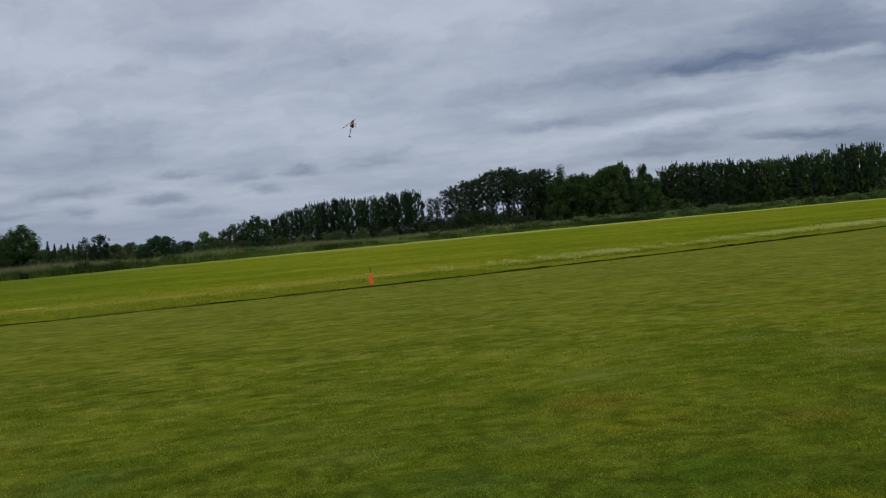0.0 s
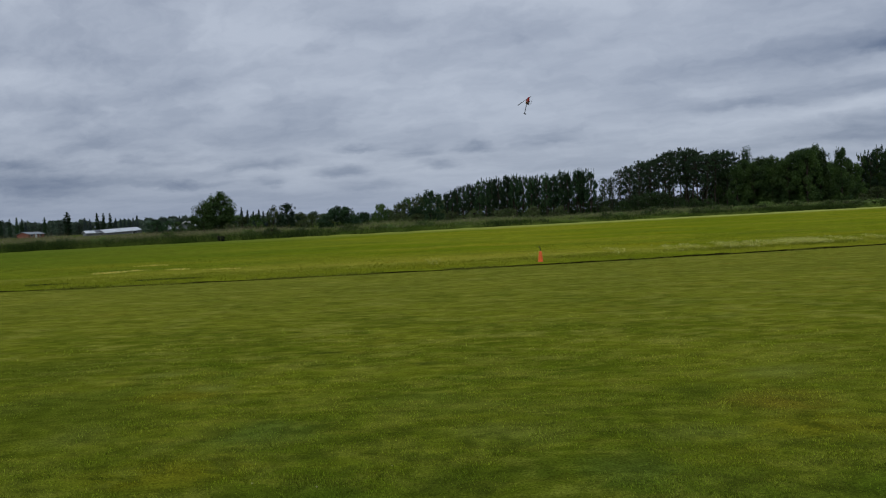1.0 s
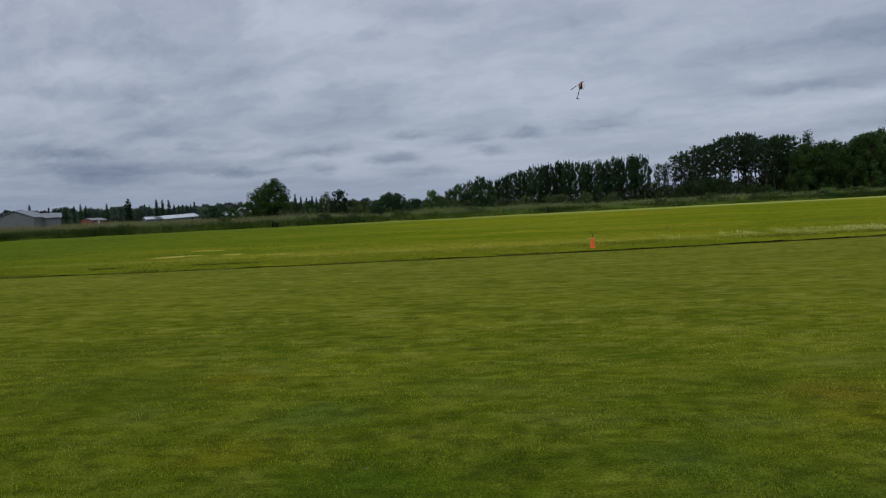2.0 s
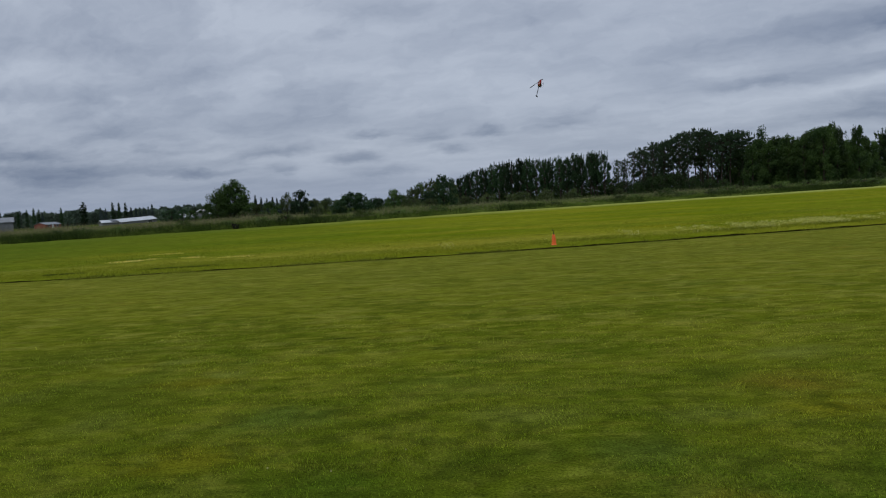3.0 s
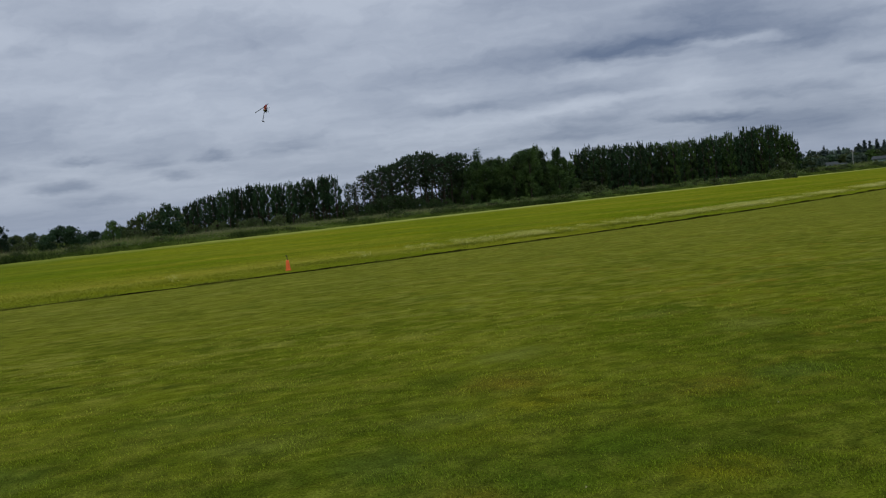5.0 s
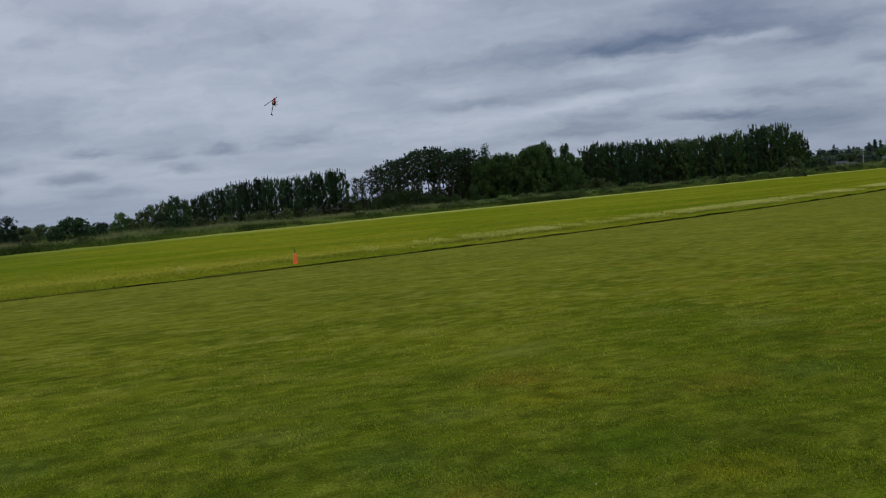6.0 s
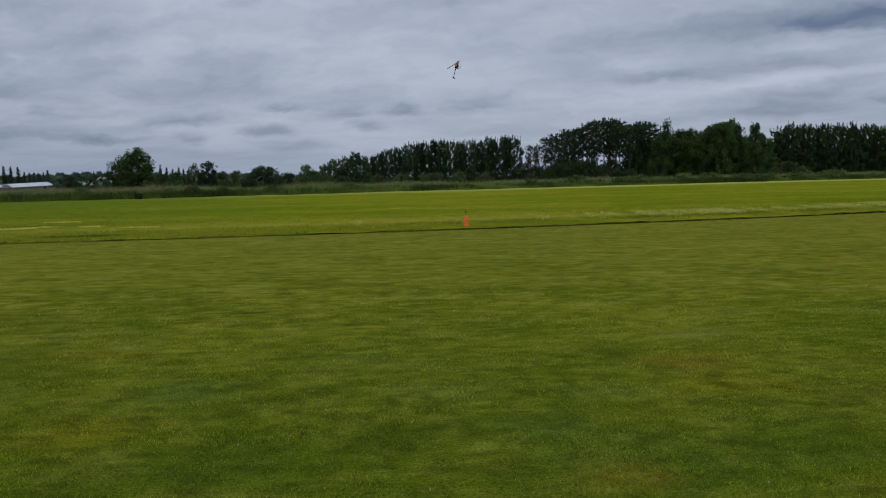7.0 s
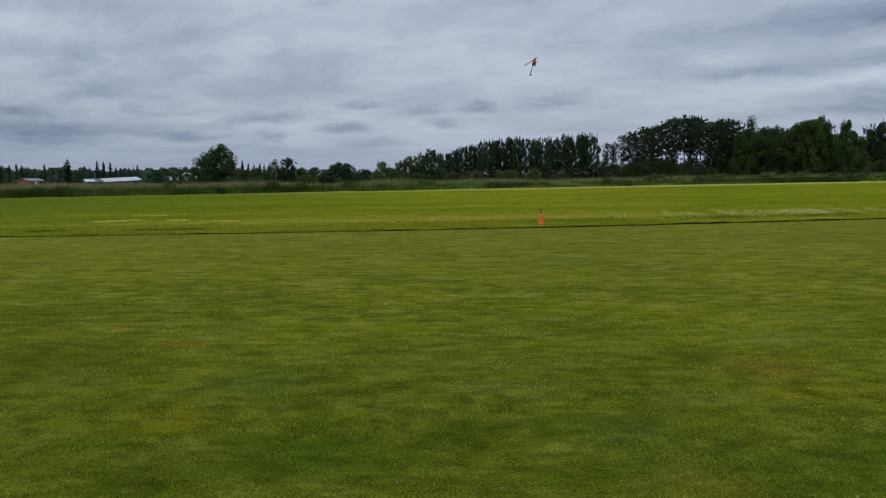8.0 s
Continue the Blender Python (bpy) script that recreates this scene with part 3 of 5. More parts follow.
def build_grass():
    rng = np.random.default_rng(11)
    # short turf close to the walker
    n = 560000
    r = 2.0 * (12.5 / 2.0) ** rng.uniform(0, 1, n) ** 0.95
    b = np.radians(rng.uniform(-44, 60, n))
    x, y = r * np.sin(b), r * np.cos(b)
    keep = (y < lawn_edge(x) - 0.1) & (rng.uniform(0, 1, n) < np.interp(r, [2.0, 3.6, 5, 12.5], [0, 1, 1, 0]) * np.interp(np.degrees(b), [-44, -34, 50, 60], [0, 1, 1, 0]))
    tuft = np.array([noise.noise((a * 2.6, c * 2.6, 0.0)) + 0.7 * noise.noise((a * 8.0, c * 8.0, 3.0)) for a, c in zip(x, y)])
    patch = np.array([noise.noise((a * 1.0, c * 1.3, 8.0)) for a, c in zip(x, y)])
    keep &= 0.6 * tuft + 1.3 * patch > rng.uniform(-0.55, 0.75, n)
    x, y, r, tuft = x[keep], y[keep], r[keep], tuft[keep]
    v, f = blades(on_ground(x, y), (0.010 + 0.0006 * r) * np.clip(1 + 0.6 * tuft, 0.5, 1.6), 0.0052 + 0.0007 * r, 2.0, rng, spread=None)
    stuff("lawn_grass", v, f, LAWN_BLADE, "short mown green grass blades with straw patches", "grass")
    # a few white clover heads in the turf
    r = 3.3 * (8.0 / 3.3) ** rng.uniform(0, 1, 14)
    b = np.radians(rng.uniform(-34, 50, 14))
    v, f = blades(on_ground(r * np.sin(b), r * np.cos(b)), 0.018, 0.006, 0.4, rng, per=3, spread=0.004, tip=0.5)
    stuff("clover_flowers", v, f, CLOVER, "tiny white clover heads in the mown turf", "flowers")
    # ragged verge beyond the cut edge
    x = rng.uniform(-22, 48, 26000)
    off = rng.uniform(0.02, 2.2, len(x)) ** 1.0
    y = lawn_edge(x) + off
    v, f = blades(on_ground(x, y), 0.02 + 0.022 * off, 0.016, 2.4, rng, per=3, spread=0.08)
    stuff("verge_grass", v, f, VERGE, "uneven green grass along the cut lawn edge", "grass")
    # tufts that hang over the cut edge
    x = rng.uniform(-24, 50, 16000)
    keep = np.array([noise.noise((a * 0.55, 12.0, 0)) + 0.5 * noise.noise((a * 2.3, 4.0, 0)) for a in x]) + np.interp(x, [-15, 5, 20], [0.15, 0.0, -0.25]) > rng.uniform(-0.1, 0.6, len(x))
    x = x[keep]
    v, f = blades(on_ground(x, lawn_edge(x) + rng.uniform(-0.16, 0.06, len(x))), 0.05, 0.016, 1.8, rng, per=3, spread=0.05)
    stuff("edge_grass", v, f, EDGE, "olive green tufts hanging over the cut lawn edge", "grass")
    # pale seed heads, thicker towards the east
    x = rng.uniform(-22, 55, 30000)
    keep = np.array([noise.noise((a * 0.35, 1.7, 0)) * 0.4 + noise.noise((a * 1.5, 8.0, 0)) * 0.6 for a in x]) * np.interp(x, [2, 12], [0.35, 1.0]) + np.interp(x, [-20, -4, 4, 9, 14, 25, 50], [-0.5, -0.28, -0.10, 0.04, 0.15, 0.17, 0.15]) > rng.uniform(-0.08, 0.70, len(x))
    x = x[keep]
    off = np.clip(rng.normal(2.0, 0.55, len(x)), 0.8, 3.6)
    p = on_ground(x, lawn_edge(x) + off)
    v, f = blades(p, 0.13, 0.019, 1.5, rng, per=3, spread=0.22, tip=0.5)
    stuff("seed_heads", v, f, SEED, "pale cream seed heads of tall fescue", "grass")
    # darker uncut tufts stand in for the shade at the foot of the seed heads
    x = rng.uniform(2, 55, 7000)
    keep = np.array([noise.noise((a * 0.5, 6.7, 0)) + 0.6 * noise.noise((a * 1.7, 3.0, 0)) for a in x]) > rng.uniform(-0.4, 0.5, len(x))
    x = x[keep]
    v, f = blades(on_ground(x, lawn_edge(x) + np.clip(rng.normal(1.35, 0.22, len(x)), 0.8, 1.9)), 0.075, 0.02, 1.8, rng, per=3, spread=0.14)
    stuff("shade_tussock_grass", v, f, TUSSOCK, "darker green uncut tufts standing for shade below the seed heads", "grass")
    # low meadow grass next to the verge
    x, off = rng.uniform(-24, 60, 22000), 1.4 + 11.0 * rng.uniform(0, 1, 22000) ** 1.6
    v, f = blades(on_ground(x, lawn_edge(x) + off), 0.045, 0.02, 3.0, rng, per=4, spread=0.2)
    stuff("meadow_grass", v, f, FIELD_BLADE, "even yellow-green meadow grass beyond the verge", "grass")
    # the unmown margin before the trees
    n = 21000
    x = rng.uniform(-75, 262, n)
    u = rng.uniform(0, 1, n) ** 1.8 * 15
    y = field_edge(x) + u + np.array([1.5 * noise.noise((a * 0.11, 0.3, 0)) + 0.7 * noise.noise((a * 0.4, 7.3, 0)) for a in x])
    keep = np.abs(np.degrees(np.arctan2(x, y)) - 8) < 44
    x, y, u = x[keep], y[keep], u[keep]
    tall = np.interp(x, [-45, -15, 5, 60, 120, 145, 160, 230], [1.02, 0.88, 0.84, 0.95, 1.02, 1.30, 1.6, 1.9])
    tall = tall * np.array([1 + 0.42 * noise.noise((a * 0.12, c * 0.2, 2.0)) + 0.34 * noise.noise((a * 0.42, c * 0.42, 5.0)) for a, c in zip(x, y)]) * np.interp(u, [0, 1.0, 3, 7], [0.35, 0.55, 0.85, 1.05])
    p = on_ground(x, y)
    v, f = blades(p, tall, 0.019, 2.6, rng, per=26, spread=1.0)
    stuff("tall_grass", v, f, TALL, "tall uncut green grass margin before the trees", "grass")
    pick = (rng.uniform(0, 1, len(x)) < np.interp(x, [-40, 0, 60], [0.5, 0.35, 0.2])) & (u > 1.5)
    v, f = blades(p[pick], tall[pick] * 0.92, 0.035, 1.6, rng, per=9, spread=0.9, tip=0.4)
    stuff("grass_plumes", v, f, PLUME, "brownish flowering plumes above the tall grass", "grass")
    # darker weeds low along the margin
    x = rng.uniform(-75, 250, 9000)
    keep = np.array([noise.noise((a * 0.11, 4.4, 0)) + 0.6 * noise.noise((a * 0.37, 1.4, 0)) for a in x]) > rng.uniform(-0.3, 0.5, len(x))
    x = x[keep]
    v, f = blades(on_ground(x, field_edge(x) + rng.uniform(0.0, 2.5, len(x))), 0.72, 0.06, 1.4, rng, per=14, spread=0.8)
    stuff("weeds", v, f, DOCK, "dark green weeds along the meadow rim", "weeds")
    # an old wheel rut beside the edge, its shadowed band made of dark grass
    x = rng.uniform(-12, -6.5, 1000)
    keep = np.array([noise.noise((a * 0.45, 2.9, 0)) for a in x]) + np.interp(x, [-12, -9.5, -6.5], [0.05, 0.2, -0.3]) > rng.uniform(-0.1, 0.25, len(x))
    x = x[keep]
    v, f = blades(on_ground(x, lawn_edge(x) + 0.95 + rng.normal(size=len(x)) * 0.035), 0.024, 0.02, 1.8, rng, per=3, spread=0.05)
    stuff("rut_shade_grass", v, f, DOCK, "dark bent grass standing for the shade along an old wheel rut", "grass")
    # dry clippings left lying in the meadow
    cx, cy, cr = np.array([-11.2, -10.7, -10.3, -11.0, -8.9, -7.2]), np.array([25.7, 25.9, 26.2, 29.4, 26.1, 25.2]), np.array([0.24, 0.22, 0.18, 0.3, 0.16, 0.3])
    k = rng.integers(0, 6, 420)
    x, y = cx[k] + rng.normal(size=len(k)) * cr[k], cy[k] + rng.normal(size=len(k)) * 0.12
    v, f = blades(on_ground(x, y), 0.05, 0.03, 3.0, rng, per=2, spread=0.1)
    stuff("hay_clippings", v, f, STRAW, "pale dry hay clippings lying in the meadow", "hay")


build_grass()


# ---- trees ----
def part(name, me, parent, label=""):
    ob = new(name, me)
    ob.parent = parent
    return tagged(ob, label)


def thing(name, label, category, group=""):
    return tagged(new(name), label, category, group)


def tube(path, radii, sides=6):
    """A tapered limb along a path."""
    verts, faces = [], []
    for k, (p, r) in enumerate(zip(path, radii)):
        ahead = (Vector(path[min(k + 1, len(path) - 1)]) - Vector(path[max(k - 1, 0)])).normalized()
        u = ahead.orthogonal().normalized()
        v = ahead.cross(u)
        for s in range(sides):
            a = 2 * math.pi * s / sides
            verts.append(Vector(p) + (math.cos(a) * u + math.sin(a) * v) * float(r))
        if k:
            for s in range(sides):
                a, b = (k - 1) * sides + s, (k - 1) * sides + (s + 1) % sides
                faces.append((a, b, b + sides, a + sides))
    faces.append(tuple(range(len(verts) - sides, len(verts))))
    return [tuple(v) for v in verts], faces


def joined(pieces):
    verts, faces = [], []
    for v, f in pieces:
        k = len(verts)
        verts += list(v)
        faces += [tuple(i + k for i in q) for q in f]
    return verts, faces


def leaves(clumps, count, size, rng, droop=0.0, flat=0.5, rise=0.0):
    """Small folded leaf sprays in and on round clumps (centre, radii), as one cloud of diamonds."""
    c = np.array([k[0] for k in clumps], float)
    r = np.array([k[1] for k in clumps], float)
    vol = np.prod(r, 1) ** 0.67
    pick = rng.choice(len(c), count, p=vol / vol.sum())
    d = rng.normal(size=(count, 3))
    d /= np.linalg.norm(d, axis=1)[:, None]
    rad = rng.uniform(0.25, 1.0, count) ** 0.45 * rng.uniform(0.85, 1.12, count)
    pos = c[pick] + d * r[pick] * rad[:, None]
    up = d * (1 - flat) + rng.normal(size=(count, 3)) * 0.55 + [0, 0, flat]
    up /= np.linalg.norm(up, axis=1)[:, None]
    a = np.cross(up, rng.normal(size=(count, 3)))
    a /= np.linalg.norm(a, axis=1)[:, None]
    a[:, 2] += rise - droop
    a /= np.linalg.norm(a, axis=1)[:, None]
    b = np.cross(up, a)
    s = (size * rng.uniform(0.55, 1.35, count))[:, None]
    verts = np.stack([pos - a * s, pos + b * s * 0.55 - up * s * 0.12, pos + a * s, pos - b * s * 0.55 - up * s * 0.12], 1).reshape(-1, 3)
    k = np.arange(count)[:, None] * 4
    return verts, np.concatenate([k + [0, 1, 2], k + [0, 2, 3]], 0)


def make_tree(name, label, trunk_path, trunk_r, limbs, clumps, count, size, leaf, bark, rng, group="", droop=0.0, flat=0.5, rise=0.0):
    """A tree of about unit place at the origin: trunk with limbs, and a crown of leaf sprays."""
    root = thing(name, label, "tree" if "shrub" not in name else "shrub", group)
    pieces = [tube(trunk_path, trunk_r, 6)] + [tube(p, r, 3) for p, r in limbs]
    part("trunk", mesh_of("trunk", *joined(pieces), [bark], smooth=True), root)
    v, f = leaves(clumps, count, size, rng, droop, flat, rise)
    part("crown", mesh_of("crown", v, f, [leaf]), root)
    return root


def limb(start, end, r, sag, rng):
    s, e = Vector(start), Vector(end)
    mid = (s + e) / 2 + Vector((rng.normal() * 0.1, rng.normal() * 0.1, sag))
    return [tuple(s), tuple(mid), tuple(e)], [r, r * 0.65, r * 0.2]


def trunk_line(h, wander, rng, steps=6):
    x = y = 0.0
    out = []
    for k in range(steps + 1):
        out.append((x, y, h * k / steps - (0.15 if k == 0 else 0)))
        x, y = x + rng.normal() * wander, y + rng.normal() * wander
    return out


def along(path, z):
    zs = [p[2] for p in path]
    return tuple(float(np.interp(z, zs, [p[i] for p in path])) for i in (0, 1)) + (z,)


def row_tree(seed, h=9.0, width=1.25, bare=0.22, leaf=None, count=1500, label="", name="row_tree", size=0.20, bark=None, gaps=0.75):
    """A slim tree of a planted row: straight trunk, rising limbs, tall narrow crown with gaps."""
    rng = np.random.default_rng(seed)
    path = trunk_line(h * 0.96, 0.06, rng)
    limbs, clumps = [], []
    n = 105
    for k in range(n):
        z = h * (bare + (0.93 - bare) * (k + rng.uniform(0, 0.8)) / n)
        t = (z / h - bare) / (1 - bare)
        w = width * (0.55 + 0.6 * math.sin(math.pi * min(1, 0.18 + 0.85 * t))) * rng.uniform(0.45, 1.05)
        a = rng.uniform(0, 2 * math.pi)
        base = along(path, max(0.4, z - 0.6 * w))
        tip = (base[0] + 0.78 * w * math.cos(a), base[1] + 0.78 * w * math.sin(a), z + 0.3)
        limbs.append(limb(base, tip, 0.03, 0.0, rng))
        if rng.uniform() < gaps + 0.3 * t:
            clumps.append((tip, (0.19 * w, 0.19 * w, 0.20 * w + 0.20)))
    for k in range(12):
        a, q = rng.uniform(0, 6.28), rng.uniform(0.1, 0.8) * width
        clumps.append(((q * math.cos(a), q * math.sin(a), h * rng.uniform(0.87, 1.0)), (0.10, 0.10, 0.6)))
    return make_tree(name, label, path, np.linspace(0.13, 0.02, len(path)), limbs, clumps, count, size, leaf, bark or BARK, rng, flat=0.25, rise=0.8)


def pine_tree(seed, h=14.0, width=2.6, label="", count=8500):
    """A tall tree with a bare, forked trunk and a wide, open crown of tufts."""
    rng = np.random.default_rng(seed)
    path = trunk_line(h * 0.9, 0.14, rng)
    limbs, clumps = [], []
    for k in range(170):
        t = rng.uniform(0, 1) ** 0.8
        z = h * (0.44 + 0.53 * t)
        reach = width * (0.5 + 0.6 * math.sin(math.pi * min(1.0, 0.15 + 0.7 * t))) * rng.uniform(0.2, 1.0)
        a = rng.uniform(0, 2 * math.pi)
        base = along(path, min(z - 0.12 * h * rng.uniform(0.3, 1), h * 0.88))
        tip = (base[0] + reach * math.cos(a), base[1] + reach * math.sin(a), z)
        if k % 3 == 0:
            limbs.append(limb(base, tip, 0.06, 0.15, rng))
        s = rng.uniform(0.18, 0.44)
        clumps.append((tip, (s, s, s * 0.6)))
    for k in range(9):
        a = rng.uniform(0, 6.28)
        z = h * rng.uniform(0.15, 0.5)
        base = along(path, z)
        q = rng.uniform(0.4, 1.3)
        tip = (base[0] + math.cos(a) * q, base[1] + math.sin(a) * q, z + 0.4)
        limbs.append(limb(base, tip, 0.03, 0.0, rng))
        clumps.append((tip, (0.2, 0.2, 0.3)))
    for k in range(26):
        a, q = rng.uniform(0, 6.28), width * rng.uniform(0, 1.0)
        clumps.append(((q * math.cos(a), q * math.sin(a), h * (0.99 - 0.10 * (q / width) ** 2) + rng.normal() * 0.25), (0.16, 0.16, 0.42)))
    return make_tree("pine_tree", label, path, np.linspace(0.20, 0.05, len(path)), limbs, clumps, count, 0.115, LEAF_PINE, BARK, rng, flat=0.35, rise=0.4)


def broad_tree(seed, h=9.0, width=3.2, low=0.05, leaf=None, count=3000, label="", name="broadleaf_tree", size=0.26, top=0.5, ragged=0.25, shoots=16):
    """A leafy tree or bush: several limbs, clumps down to the ground, uneven outline."""
    rng = np.random.default_rng(seed)
    path = trunk_line(h * 0.7, 0.08 * width / 3, rng)
    limbs, clumps = [], []
    n = 52
    for k in range(n):
        t = (k + 0.5) / n
        z = h * (low + (0.93 - low) * t)
        prof = math.sin(math.pi * min(1.0, 0.22 + 0.72 * t ** (0.8 + top * 0.4))) ** 0.7
        reach = width * prof * rng.uniform(0.35, 1.0)
        a = 2.4 * k + rng.uniform(-0.4, 0.4)
        base = along(path, min(max(0.1, z * 0.6), h * 0.68))
        tip = (base[0] + reach * math.cos(a), base[1] + reach * math.sin(a), z + rng.normal() * ragged * 0.6)
        if k % 3 == 0:
            limbs.append(limb(base, tip, 0.02 * h * 0.4, 0.1, rng))
        s = (0.14 * width + 0.05 * h) * rng.uniform(0.5, 1.15)
        clumps.append((tip, (s, s, s * 1.1)))
    for k in range(shoots):
        a, q = rng.uniform(0, 6.28), rng.uniform(0.0, 0.75) * width
        tip = (q * math.cos(a), q * math.sin(a), h * (rng.uniform(0.9, 1.0) - 0.16 * (q / width) ** 2))
        limbs.append(limb(along(path, h * 0.66), tip, 0.03, 0.0, rng))
        clumps.append((tip, (0.028 * h * rng.uniform(0.5, 1.2),) * 2 + (0.075 * h,)))
    return make_tree(name, label, path, np.linspace(0.025 * h, 0.006 * h, len(path)), limbs, clumps, count, size, leaf, BARK, rng, flat=0.35, rise=0.45)


def spruce_tree(seed, h=12.0, width=2.2, label="", count=700, name="spruce_tree", size=0.55, columnar=False, leaf=None):
    rng = np.random.default_rng(seed)
    path = trunk_line(h * 0.98, 0.02, rng)
    limbs, clumps = [], []
    for k in range(26):
        t = (k + 0.5) / 26
        z = h * (0.06 + 0.93 * t)
        prof = math.sin(math.pi * min(1, 0.25 + 0.73 * t)) ** 0.6 if columnar else (1 - t) ** 0.9
        reach = width * prof * rng.uniform(0.35, 1.0) * 0.6
        a = 2.4 * k
        base = along(path, max(0.2, z - 0.2))
        tip = (reach * math.cos(a), reach * math.sin(a), z - (0.0 if columnar else 0.15 * reach))
        limbs.append(limb(base, tip, 0.04, 0.0, rng))
        s = 0.25 + 0.5 * width * prof * 0.6
        clumps.append((tip, (s, s, 0.5 * s + 0.35)))
    return make_tree(name, label, path, np.linspace(0.02 * h, 0.004 * h, len(path)), limbs, clumps, count, size, leaf or LEAF_FAR, BARK, rng)


PLANT = random.Random(3)


def plant(models, bearing_deg, d, top_deg=None, high=None, wide=1.0, made={}):
    """Stand a model of a tree at a bearing and distance, so high that it reaches top_deg over the horizon."""
    fresh = [m for m in models if m[0].name not in made]
    ob, h = fresh[0] if fresh else models[PLANT.randrange(len(models))]
    x, y = place_at(bearing_deg, d)
    z = float(ground_z(np.array(x), np.array(y)))
    tall = (1.6 - z + d * math.tan(radians(top_deg))) if high is None else high
    k = tall / h
    m = pose(x, y, z - 0.03, 0, 0, PLANT.uniform(0, 360)) @ Matrix.Diagonal((k * wide, k * wide, k, 1))
    if ob.name not in made:
        made[ob.name] = True
        ob.matrix_basis = m
        return ob
    ob2 = copy_thing(ob, Matrix.Identity(4))
    ob2.matrix_basis = m
    return ob2


def profile(b, *pairs):
    return float(np.interp(b, [p[0] for p in pairs], [p[1] for p in pairs]))


R = random.Random(8)

# the dark planted row
ROW = [(row_tree(20 + k, 9.0, 1.45, 0.26, LEAF_DARK, 6800, "slim dark green tree in a dense planted row", gaps=0.78, size=0.105), 9.0) for k in range(6)]
for ob, _ in ROW:
    tagged(ob, group="planted row of dark trees")
ROW_TOP = [(-0.2, 1.35), (0.3, 1.6), (2.0, 2.2), (3.6, 2.5), (4.8, 2.68), (5.8, 2.62), (6.9, 2.5), (8.2, 2.62), (9.5, 2.8), (10.6, 2.85), (11.5, 2.65)]
b = 0.0
while b < 11.4:
    d = profile(b, (0, 205), (4, 165), (11.5, 148)) + R.uniform(-1, 1)
    plant(ROW, b, d, profile(b, *ROW_TOP) * R.uniform(0.95, 1.03), wide=R.uniform(0.8, 1.05))
    b += profile(b, (0, 0.42), (4, 0.52), (11.5, 0.58)) * R.uniform(0.75, 1.25)
b = 0.4
while b < 11.4:
    d = profile(b, (0, 212), (4, 173), (11.5, 155)) + R.uniform(-1, 1)
    plant(ROW, b, d, profile(b, *ROW_TOP) * R.uniform(0.88, 0.98), wide=R.uniform(1.0, 1.25))
    b += profile(b, (0, 0.8), (4, 1.1), (11, 1.6)) * R.uniform(0.75, 1.25)

# tall thin trees with bare stems
PINES = [(pine_tree(40 + k, 14.0, 2.9, "tall dark pine with bare stems and an open crown"), 14.0) for k in range(4)]
for ob, _ in PINES:
    tagged(ob, group="clump of tall pines")
PINE_TOP = [(11.8, 2.15), (12.6, 2.5), (13.4, 2.8), (14.6, 3.4), (15.4, 3.75), (16.6, 3.92), (18.5, 3.92), (20.4, 3.5)]
THIN = [(row_tree(50 + k, 9.0, 1.5, 0.1, LEAF_PINE, 1900, "thin airy conifer between row and clump", "thin_conifer", 0.15, gaps=0.35), 9.0) for k in range(3)]
b = 11.7
while b < 15.0:
    plant(THIN, b, 162 + R.uniform(-5, 6), profile(b, *PINE_TOP) * R.uniform(0.6, 0.95), wide=R.uniform(0.7, 1.0))
    b += R.uniform(0.5, 0.8)
b = 11.85
while b < 14.3:
    plant(PINES, b, 160 + R.uniform(-5, 6), profile(b, *PINE_TOP) * R.uniform(0.86, 1.03), wide=R.uniform(0.62, 0.8))
    b += R.uniform(0.38, 0.55)
b = 15.0
while b < 20.4:
    plant(THIN, b, 168 + R.uniform(-6, 8), profile(b, *PINE_TOP) * R.uniform(0.45, 0.7), wide=R.uniform(0.8, 1.0))
    b += R.uniform(0.9, 1.5)
b = 14.3
while b < 20.7:
    plant(PINES, b, 158 + R.uniform(-7, 9), profile(b, *PINE_TOP) * R.uniform(0.84, 1.01), wide=R.uniform(0.8, 1.0))
    b += R.uniform(0.22, 0.40)

# leafy green trees
BROAD = [(broad_tree(60 + k, 9.0, 2.3, 0.03, LEAF_GREEN, 10000, "leafy mid-green tree with foliage to the ground", size=0.125, ragged=0.5), 9.0) for k in range(4)]
for ob, _ in BROAD:
    tagged(ob, group="leafy trees between pines and poplars")
for b, d, top, wd in ((20.2, 154, 2.3, 0.95), (20.8, 147, 2.55, 0.95), (21.2, 150, 2.85, 0.85), (21.8, 150, 2.8, 0.95), (22.3, 156, 2.95, 0.9), (23.0, 150, 2.95, 1.0), (23.5, 158, 2.65, 0.9), (24.1, 148, 3.0, 0.95), (24.5, 152, 3.2, 0.95), (25.2, 147, 3.35, 0.9),
                      (25.6, 152, 3.5, 0.85), (26.0, 150, 3.1, 0.85), (26.5, 155, 2.35, 0.9), (27.2, 149, 3.2, 0.72), (27.6, 156, 2.45, 0.8), (24.8, 164, 3.2, 1.1), (23.3, 164, 2.7, 1.1), (22.6, 162, 2.8, 1.0), (26.8, 160, 2.45, 1.0), (28.0, 158, 2.2, 1.0)):
    plant(BROAD, b, d, top, wide=wd)
plant([(broad_tree(70, 12.0, 1.5, 0.1, LEAF_DARK, 5200, "narrow ragged tree rising above its neighbours", size=0.12, ragged=0.7), 12.0)], 21.42, 165, 3.62)

